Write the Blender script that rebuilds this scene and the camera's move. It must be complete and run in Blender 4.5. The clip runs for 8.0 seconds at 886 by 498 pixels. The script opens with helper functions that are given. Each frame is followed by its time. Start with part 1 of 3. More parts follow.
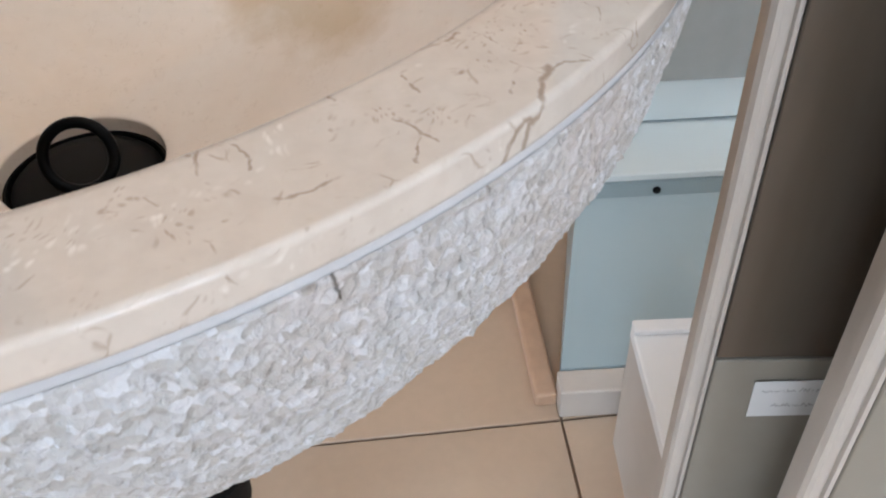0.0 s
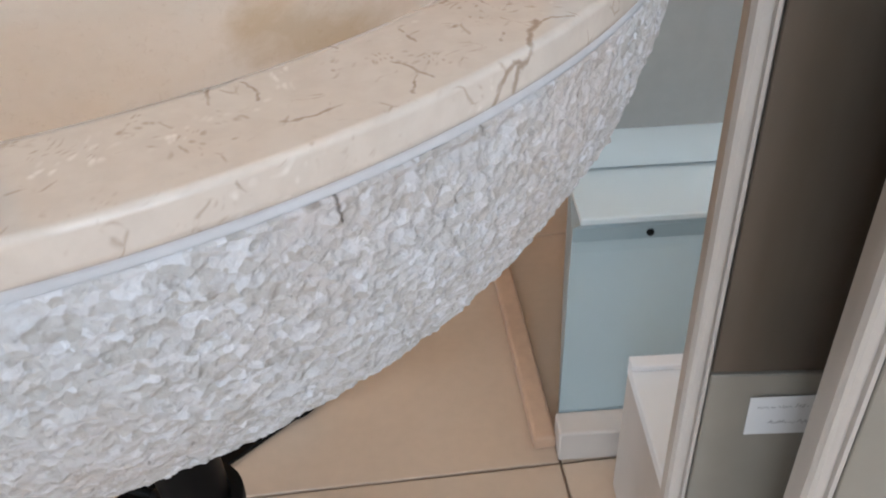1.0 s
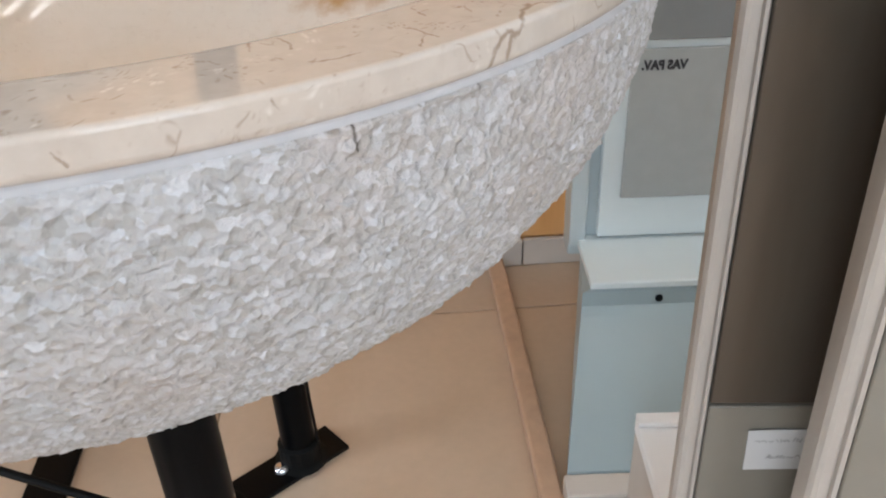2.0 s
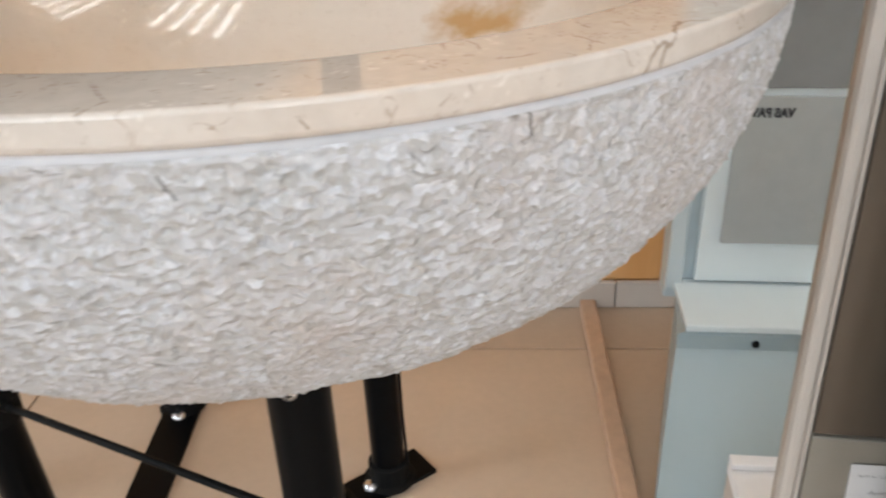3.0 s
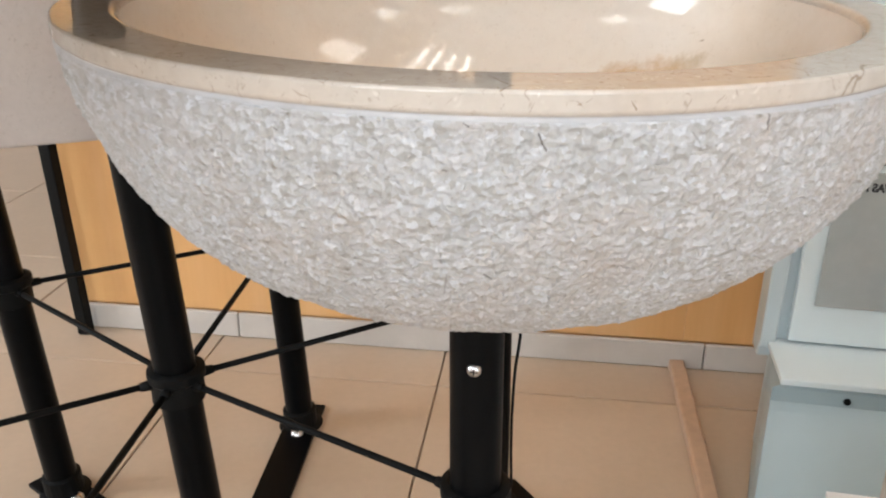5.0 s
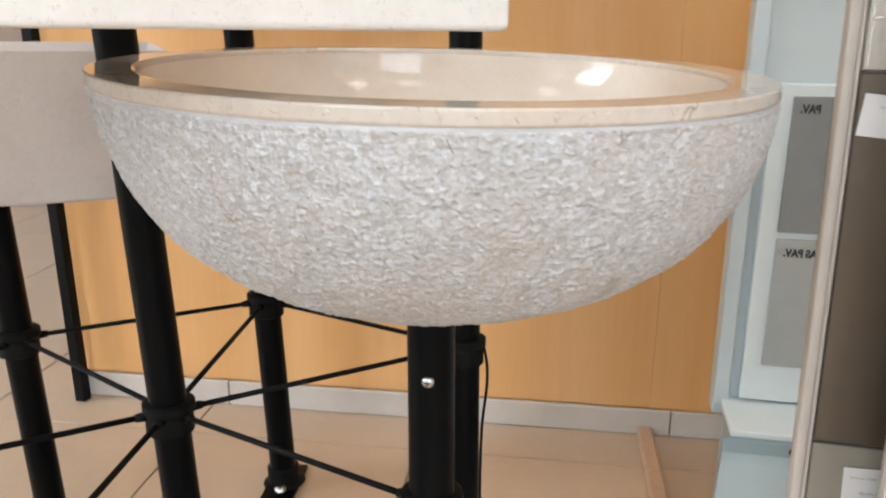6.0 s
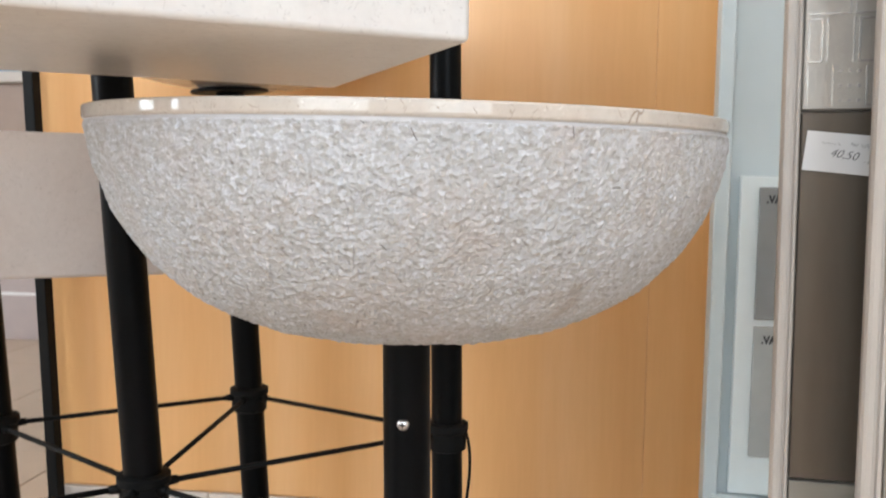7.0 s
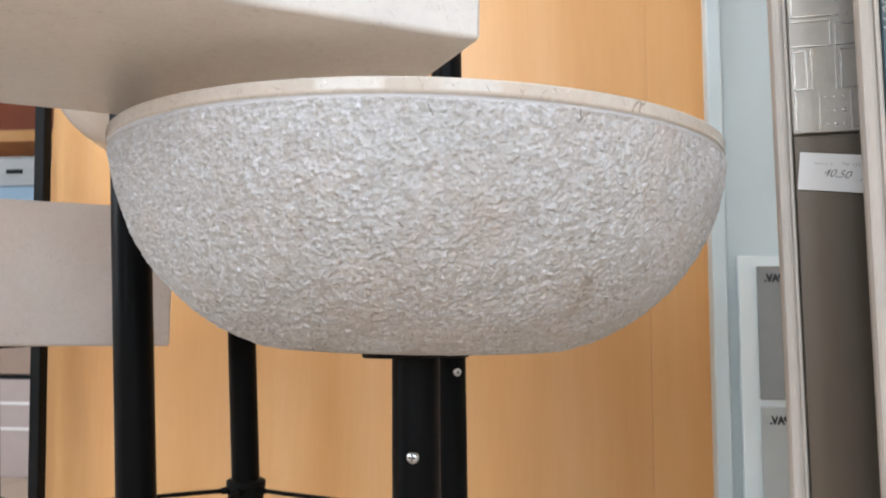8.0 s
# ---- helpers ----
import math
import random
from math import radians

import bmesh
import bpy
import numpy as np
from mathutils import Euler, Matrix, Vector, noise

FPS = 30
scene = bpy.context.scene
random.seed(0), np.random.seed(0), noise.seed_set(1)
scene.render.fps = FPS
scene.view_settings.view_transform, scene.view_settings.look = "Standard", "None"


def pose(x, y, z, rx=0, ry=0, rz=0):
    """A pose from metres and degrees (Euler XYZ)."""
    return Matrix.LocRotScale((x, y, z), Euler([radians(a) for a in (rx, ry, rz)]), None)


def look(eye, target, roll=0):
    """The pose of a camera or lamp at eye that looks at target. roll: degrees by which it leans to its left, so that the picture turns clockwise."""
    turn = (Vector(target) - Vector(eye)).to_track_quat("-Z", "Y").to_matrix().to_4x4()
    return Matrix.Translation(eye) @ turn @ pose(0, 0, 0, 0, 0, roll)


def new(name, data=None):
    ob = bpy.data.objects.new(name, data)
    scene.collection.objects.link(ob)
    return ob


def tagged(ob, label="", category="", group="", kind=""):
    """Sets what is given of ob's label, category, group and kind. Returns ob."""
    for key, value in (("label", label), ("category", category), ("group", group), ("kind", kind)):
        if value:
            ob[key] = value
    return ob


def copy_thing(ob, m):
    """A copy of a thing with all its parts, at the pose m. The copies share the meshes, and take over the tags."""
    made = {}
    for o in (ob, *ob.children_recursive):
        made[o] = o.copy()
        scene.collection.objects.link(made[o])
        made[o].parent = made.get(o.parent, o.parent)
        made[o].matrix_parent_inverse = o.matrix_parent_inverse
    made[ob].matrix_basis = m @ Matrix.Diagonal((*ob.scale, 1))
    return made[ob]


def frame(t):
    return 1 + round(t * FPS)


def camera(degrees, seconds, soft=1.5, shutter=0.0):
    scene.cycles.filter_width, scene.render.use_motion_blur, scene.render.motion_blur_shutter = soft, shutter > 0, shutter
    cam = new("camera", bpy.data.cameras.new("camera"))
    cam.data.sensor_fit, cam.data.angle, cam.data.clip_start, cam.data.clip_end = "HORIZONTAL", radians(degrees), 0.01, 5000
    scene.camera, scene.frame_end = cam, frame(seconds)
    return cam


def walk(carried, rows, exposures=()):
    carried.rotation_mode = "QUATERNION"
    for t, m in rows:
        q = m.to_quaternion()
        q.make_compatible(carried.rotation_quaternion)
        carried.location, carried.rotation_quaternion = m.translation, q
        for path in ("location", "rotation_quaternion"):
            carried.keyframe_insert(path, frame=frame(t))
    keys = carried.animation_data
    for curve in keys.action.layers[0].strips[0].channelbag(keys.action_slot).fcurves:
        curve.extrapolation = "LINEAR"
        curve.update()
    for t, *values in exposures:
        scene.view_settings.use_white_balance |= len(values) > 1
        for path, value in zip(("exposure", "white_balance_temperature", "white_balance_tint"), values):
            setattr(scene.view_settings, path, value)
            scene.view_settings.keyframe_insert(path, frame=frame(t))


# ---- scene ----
cam = camera(55.5, 8.0, soft=2.0, shutter=0.5)
PATH = [
    (0, (0.0307, 0.0200, 0.6392), (-0.0046, 1.5022, -0.7030), -2.79),
    (0.5, (0.0321, 0.0118, 0.6323), (-0.0025, 1.5257, -0.6742), -3.32),
    (1, (0.0301, 0.0003, 0.6272), (0.0081, 1.5834, -0.5948), -2.90),
    (1.2, (0.0291, -0.0055, 0.6241), (0.0093, 1.6076, -0.5580), -2.76),
    (2.3, (0.0335, -0.0444, 0.6139), (-0.0561, 1.6838, -0.3887), -1.99),
    (2.5, (0.0310, -0.0504, 0.6132), (-0.0909, 1.6888, -0.3667), -2.00),
    (3, (0.0177, -0.0652, 0.6151), (-0.2321, 1.6818, -0.3260), -1.79),
    (3.5, (0.0135, -0.0849, 0.6154), (-0.3857, 1.6524, -0.2913), -1.63),
    (4, (0.0065, -0.0971, 0.6152), (-0.4227, 1.6475, -0.2637), -0.84),
    (4.5, (-0.0254, -0.1249, 0.6165), (-0.4577, 1.6405, -0.2180), -0.11),
    (4.7, (-0.0331, -0.1442, 0.6186), (-0.4415, 1.6386, -0.1905), 0.39),
    (5.8, (-0.0053, -0.2466, 0.6118), (-0.3906, 1.6216, 0.0106), 0.94),
    (6, (0.0147, -0.2629, 0.6022), (-0.3915, 1.6214, 0.0691), 0.83),
    (6.5, (0.0297, -0.2806, 0.5663), (-0.4088, 1.6315, 0.1771), 0.58),
    (7, (0.0358, -0.2935, 0.5316), (-0.3754, 1.6562, 0.3601), 0.76),
    (7.5, (0.0350, -0.3073, 0.4906), (-0.3668, 1.6519, 0.5028), 0.56),
    (8, (0.0279, -0.3048, 0.4453), (-0.3699, 1.6452, 0.6440), 0.30),
]
EXPOSURES = [(0, -0.15, 5870, 9), (1.2, -0.33, 5920, 9), (2.4, -0.2, 6270, 9), (4, -0.1, 6480, 9), (6, -0.03, 6500, 9), (8, -0.1, 6200, 9)]
TUBE_POWER = 12.5
WINDOW_POWER = 36.0
SIDE_POWER = 74.0
LAMPS = [(0.135, -0.66), (1.15, -0.31), (-2.3, -1.9), (0.46, -2.7), (-1.3, -2.7), (1.6, -1.9), (-0.9, 1.4)]
walk(cam, [(t, look(eye, target, roll)) for t, eye, target, roll in PATH], EXPOSURES)

# ---------------------------------------------------------------- world and lights
world = bpy.data.worlds.new("world")
scene.world = world
world.use_nodes = True
bg = world.node_tree.nodes["Background"]
sky = world.node_tree.nodes.new("ShaderNodeTexSky")
sky.sky_type, sky.sun_disc = "NISHITA", False
sky.sun_elevation, sky.sun_rotation = radians(40), radians(200)
world.node_tree.links.new(sky.outputs[0], bg.inputs[0])
bg.inputs[1].default_value = 0.1


def area(name, at, target, size_x, size_y, watts, color):
    data = bpy.data.lights.new(name, "AREA")
    data.shape, data.size, data.size_y, data.energy, data.color = "RECTANGLE", size_x, size_y, watts, color
    ob = new(name, data)
    ob.matrix_world = look(at, target)
    return ob


# daylight through the three shop windows
ROOM = pose(0.078, 0.932, 0, 0, 0, 5.0)
for u in (-0.95, 1.05):
    at = ROOM @ Vector((u, -3.36, 1.45))
    area("window_light", at, ROOM @ Vector((u, 0.0, 1.25)), 1.1, 1.7, WINDOW_POWER, (0.80, 0.90, 1.0))
area("window_light", ROOM @ Vector((-3.56, -1.5, 1.45)), ROOM @ Vector((0, -0.9, 0.9)), 1.1, 1.7, SIDE_POWER, (0.86, 0.93, 1.0))

# ---------------------------------------------------------------- node helpers
def mat(name):
    m = bpy.data.materials.new(name)
    m.use_nodes = True
    nt = m.node_tree
    b = nt.nodes["Principled BSDF"]
    return m, nt, b


def node(nt, kind, ins=None, **props):
    n = nt.nodes.new(kind)
    for k, v in props.items():
        if k == "operation":
            n.operation = v
        elif k == "data_type":
            n.data_type = v
        elif k == "blend_type":
            n.blend_type = v
        elif k == "feature":
            n.feature = v
        elif k == "wave_type":
            n.wave_type = v
        elif k == "bands_direction":
            n.bands_direction = v
    for k, v in (ins or {}).items():
        if hasattr(v, "links"):
            nt.links.new(v, n.inputs[k])
        else:
            n.inputs[k].default_value = v
    return n


def coords(nt, scale=(1, 1, 1)):
    tc = nt.nodes.new("ShaderNodeTexCoord")
    mp = node(nt, "ShaderNodeMapping", {"Vector": tc.outputs["Object"], "Scale": scale})
    return mp.outputs[0]


def noise_tex(nt, vec, scale, detail=4.0, rough=0.55, distort=0.0):
    return node(nt, "ShaderNodeTexNoise", {"Vector": vec, "Scale": scale, "Detail": detail, "Roughness": rough, "Distortion": distort})


def ramp(nt, fac, stops):
    r = nt.nodes.new("ShaderNodeValToRGB")
    while len(r.color_ramp.elements) < len(stops):
        r.color_ramp.elements.new(0.5)
    for e, (p, c) in zip(r.color_ramp.elements, stops):
        e.position = p
        e.color = (*c, 1) if len(c) == 3 else c
    nt.links.new(fac, r.inputs[0])
    return r.outputs[0]


def mix(nt, fac, a, b, blend="MIX"):
    n = nt.nodes.new("ShaderNodeMix")
    n.data_type, n.blend_type = "RGBA", blend
    for i, v in ((0, fac), (6, a), (7, b)):
        if hasattr(v, "links"):
            nt.links.new(v, n.inputs[i])
        else:
            n.inputs[i].default_value = v if i == 0 else (*v, 1)
    return n.outputs[2]


def maths(nt, op, a, b=0.0, clamp=False):
    n = nt.nodes.new("ShaderNodeMath")
    n.operation, n.use_clamp = op, clamp
    for i, v in ((0, a), (1, b)):
        if hasattr(v, "links"):
            nt.links.new(v, n.inputs[i])
        else:
            n.inputs[i].default_value = v
    return n.outputs[0]


def bump(nt, b, height, strength, distance):
    n = node(nt, "ShaderNodeBump", {"Height": height, "Strength": strength, "Distance": distance})
    nt.links.new(n.outputs[0], b.inputs["Normal"])


def segment_mask(nt, vec, a, c, width, soft):
    """A mask of 1 near the segment a-c of the object's space, fading over soft."""
    a, c = Vector(a), Vector(c)
    d = c - a
    rel = node(nt, "ShaderNodeVectorMath", {0: vec, 1: a}, operation="SUBTRACT").outputs[0]
    along = node(nt, "ShaderNodeVectorMath", {0: rel, 1: d / d.length_squared}, operation="DOT_PRODUCT").outputs["Value"]
    h = maths(nt, "ADD", along, 0.0, True)
    back = node(nt, "ShaderNodeVectorMath", {0: d, "Scale": h}, operation="SCALE").outputs[0]
    gap = node(nt, "ShaderNodeVectorMath", {0: rel, 1: back}, operation="SUBTRACT").outputs[0]
    ln = node(nt, "ShaderNodeVectorMath", {0: gap}, operation="LENGTH").outputs["Value"]
    mr = node(nt, "ShaderNodeMapRange", {"Value": ln, "From Min": width, "From Max": width + soft, "To Min": 1.0, "To Max": 0.0})
    return mr.outputs[0]


def simple(name, color, rough=0.5, metal=0.0, vary=0.08, scale=30.0, bump_size=0.0, stretch=(1, 1, 1), spec=0.5, per_object=0.0, even=False):
    """A painted or cast surface with grain at two scales."""
    m, nt, b = mat(name)
    v = coords(nt, stretch)
    n1, n2 = noise_tex(nt, v, scale), noise_tex(nt, v, scale * 0.13, 2)
    dark = tuple(c * (1 - vary * 1.6) for c in color)
    light = tuple(min(1, c * (1 + vary)) for c in color)
    f = maths(nt, "ADD", maths(nt, "MULTIPLY", n1.outputs[0], 0.5), maths(nt, "MULTIPLY", n2.outputs[0], 0.5))
    col = ramp(nt, f, [(0.3, dark), (0.7, light)])
    if per_object:
        info = nt.nodes.new("ShaderNodeObjectInfo")
        k = maths(nt, "ADD", maths(nt, "MULTIPLY", info.outputs["Random"], per_object), 1 - per_object / 2)
        col = node(nt, "ShaderNodeVectorMath", {0: col, "Scale": k}, operation="SCALE").outputs[0]
    nt.links.new(col, b.inputs["Base Color"])
    r = maths(nt, "ADD", maths(nt, "MULTIPLY", n2.outputs[0], 0.2), rough - 0.1)
    if even:
        b.inputs["Roughness"].default_value = rough
    else:
        nt.links.new(r, b.inputs["Roughness"])
    b.inputs["Metallic"].default_value = metal
    b.inputs["Specular IOR Level"].default_value = spec
    if bump_size:
        bump(nt, b, n1.outputs[0], 0.4, bump_size)
    return m


# ---------------------------------------------------------------- materials
# veins of the main basin's polished rim, in its own space (origin under its centre)
VEINS = [
    [(0.1560, -0.1320, 0.1372), (0.1545, -0.1363, 0.1372), (0.1540, -0.1410, 0.1370), (0.1530, -0.1432, 0.1350), (0.1505, -0.1462, 0.1358), (0.1483, -0.1483, 0.1328), (0.1473, -0.1493, 0.1303)],
    [(0.1530, -0.1432, 0.1350), (0.1514, -0.1451, 0.1344), (0.1509, -0.1456, 0.1303)],
    [(0.1628, -0.1300, 0.1372), (0.1588, -0.1306, 0.1372), (0.1560, -0.1330, 0.1372)],
    [(0.1305, -0.1462, 0.1372), (0.1340, -0.1489, 0.1372), (0.1372, -0.1524, 0.1372)],
    [(0.1146, -0.1650, 0.1372), (0.1170, -0.1650, 0.1372), (0.1199, -0.1629, 0.1372), (0.1238, -0.1607, 0.1372)],
    [(0.1014, -0.1533, 0.1372), (0.1010, -0.1572, 0.1372)],
    [(0.1063, -0.1521, 0.1372), (0.1082, -0.1543, 0.1372), (0.1101, -0.1584, 0.1372)],
    [(0.0337, -0.1878, 0.1372), (0.0425, -0.1990, 0.1372), (0.0405, -0.2055, 0.1370), (0.0418, -0.2056, 0.1342), (0.0405, -0.2059, 0.1318)],
    [(0.0786, -0.1946, 0.1338), (0.0797, -0.1941, 0.1312)],
    [(0.1189, -0.1389, 0.1372), (0.1206, -0.1411, 0.1372)],
    [(0.1386, -0.1227, 0.1372), (0.1427, -0.1185, 0.1372)],
    [(0.1315, -0.1335, 0.1372), (0.1343, -0.1387, 0.1372)],
    [(0.1337, -0.1574, 0.1372), (0.1344, -0.1537, 0.1372)],
    [(0.1495, -0.1360, 0.1372), (0.1497, -0.1394, 0.1372)],
    [(0.1100, -0.1788, 0.1355), (0.1112, -0.1780, 0.1327)],
    [(0.1197, 0.1222, 0.0995), (0.1222, 0.1200, 0.1020)],
]
BOLD = (0, 1)  # the two veins that run down the rim's side
# colour, from, to, width of the iron stains in the hollow
STAINS = [((0.42, 0.26, 0.07), (0.060, 0.088, 0.043), (0.100, 0.055, 0.049), 0.013, 0.45), ((0.48, 0.23, 0.02), (0.070, 0.127, 0.070), (0.100, 0.114, 0.076), 0.009, 0.8), ((0.44, 0.29, 0.13), (0.110, 0.114, 0.086), (0.117, 0.112, 0.090), 0.005, 0.5)]
# turn in degrees, upper and lower height, lean: hair cracks in the hammered skin
CRACKS = [(-54.5, 0.1272, 0.1216, 0.3, 0.85), (-75.6, 0.1238, 0.1185, 0.7, 0.75), (-79.5, 0.0693, 0.0668, 0.8, 0.7), (-81.8, 0.1265, 0.1256, 0.4, 0.7), (-66.0, 0.1073, 0.1076, 1.0, 0.4), (-98.9, 0.1202, 0.1195, 0.3, 0.6), (-83.5, 0.1112, 0.1108, 0.3, 0.5), (-84.1, 0.0803, 0.0739, 0.3, 0.3), (-83.3, 0.0687, 0.0568, -0.5, 0.35), (-46.4, 0.1293, 0.126, 0.3, 0.5), (-62.0, 0.123, 0.1197, 0.8, 0.3)]


def marble(name, base, warm, brown, veins=(), stains=(), gloss=0.16, amount=1.0):
    m, nt, b = mat(name)
    v = coords(nt)
    cloud = noise_tex(nt, v, 9, 5, 0.6, 0.6)
    col = ramp(nt, cloud.outputs[0], [(0.3, warm), (0.6, base)])
    fine = noise_tex(nt, v, 160, 3, 0.6)
    col = mix(nt, 0.10 * amount, col, ramp(nt, fine.outputs[0], [(0.35, brown), (0.62, (1, 1, 1))]), "MULTIPLY")
    # short broken hair veins: thin cell borders kept in patches
    warp = noise_tex(nt, v, 30, 3, 0.6)
    off = node(nt, "ShaderNodeVectorMath", {0: warp.outputs["Color"], "Scale": 0.03}, operation="SCALE").outputs[0]
    vv = node(nt, "ShaderNodeVectorMath", {0: v, 1: off}, operation="ADD").outputs[0]
    cells = node(nt, "ShaderNodeTexVoronoi", {"Vector": vv, "Scale": 105}, feature="DISTANCE_TO_EDGE")
    line = node(nt, "ShaderNodeMapRange", {"Value": cells.outputs[0], "From Min": 0.0, "From Max": 0.04, "To Min": 1.0, "To Max": 0.0}).outputs[0]
    patch = node(nt, "ShaderNodeMapRange", {"Value": noise_tex(nt, v, 190, 2).outputs[0], "From Min": 0.54, "From Max": 0.64}).outputs[0]
    hair = maths(nt, "MULTIPLY", maths(nt, "MULTIPLY", line, patch), 0.48 * amount)
    col = mix(nt, hair, col, brown)
    # fossil flecks
    fl = node(nt, "ShaderNodeTexVoronoi", {"Vector": node(nt, "ShaderNodeMapping", {"Vector": vv, "Scale": (1, 1.7, 1)}).outputs[0], "Scale": 190})
    flm = node(nt, "ShaderNodeMapRange", {"Value": fl.outputs["Distance"], "From Min": 0.10, "From Max": 0.22, "To Min": 1.0, "To Max": 0.0}).outputs[0]
    sparse = node(nt, "ShaderNodeMapRange", {"Value": noise_tex(nt, v, 38, 1).outputs[0], "From Min": 0.50, "From Max": 0.58}).outputs[0]
    col = mix(nt, maths(nt, "MULTIPLY", maths(nt, "MULTIPLY", flm, sparse), 0.5 * amount), col, brown)
    # fine brown and chalky specks
    for size, lo, tint, k in ((420, 0.56, brown, 0.45), (300, 0.58, (0.86, 0.82, 0.76), 0.5)):
        sp = node(nt, "ShaderNodeTexVoronoi", {"Vector": node(nt, "ShaderNodeMapping", {"Vector": vv, "Scale": (1.6, 1, 1), "Rotation": (0, 0, size * 0.01)}).outputs[0], "Scale": size})
        spm = node(nt, "ShaderNodeMapRange", {"Value": sp.outputs["Distance"], "From Min": 0.15, "From Max": 0.4, "To Min": 1.0, "To Max": 0.0}).outputs[0]
        some = node(nt, "ShaderNodeMapRange", {"Value": noise_tex(nt, v, size * 0.22, 2).outputs[0], "From Min": lo, "From Max": lo + 0.08}).outputs[0]
        col = mix(nt, maths(nt, "MULTIPLY", maths(nt, "MULTIPLY", spm, some), k * amount), col, tint)
    wob = noise_tex(nt, v, 240, 3)
    woff = node(nt, "ShaderNodeVectorMath", {0: wob.outputs["Color"], 1: (0.5, 0.5, 0.5)}, operation="SUBTRACT").outputs[0]
    woff = node(nt, "ShaderNodeVectorMath", {0: woff, "Scale": 0.003}, operation="SCALE").outputs[0]
    wv = node(nt, "ShaderNodeVectorMath", {0: v, 1: woff}, operation="ADD").outputs[0]
    total = None
    for k, chain in enumerate(veins):
        for p, q in zip(chain, chain[1:]):
            s = segment_mask(nt, wv, p, q, 0.0003 if k in BOLD else 0.0001, 0.0007 if k in BOLD else 0.0004)
            total = s if total is None else maths(nt, "MAXIMUM", total, s)
    if total is not None:
        col = mix(nt, maths(nt, "MULTIPLY", total, 0.66), col, tuple(c * 0.85 for c in brown))
    for tint, p, q, w, strength in stains:
        blot = noise_tex(nt, v, 70, 4, 0.65)
        s = segment_mask(nt, node(nt, "ShaderNodeVectorMath", {0: v, 1: node(nt, "ShaderNodeVectorMath", {0: blot.outputs["Color"], "Scale": 0.03}, operation="SCALE").outputs[0]}, operation="ADD").outputs[0], Vector(p) + Vector((0.015, 0.015, 0.015)), Vector(q) + Vector((0.015, 0.015, 0.015)), w * 0.4, w * 1.6)
        col = mix(nt, maths(nt, "MULTIPLY", s, strength), col, tint)
    nt.links.new(col, b.inputs["Base Color"])
    b.inputs["Roughness"].default_value = gloss
    b.inputs["Coat Weight"].default_value = 0.0
    return m


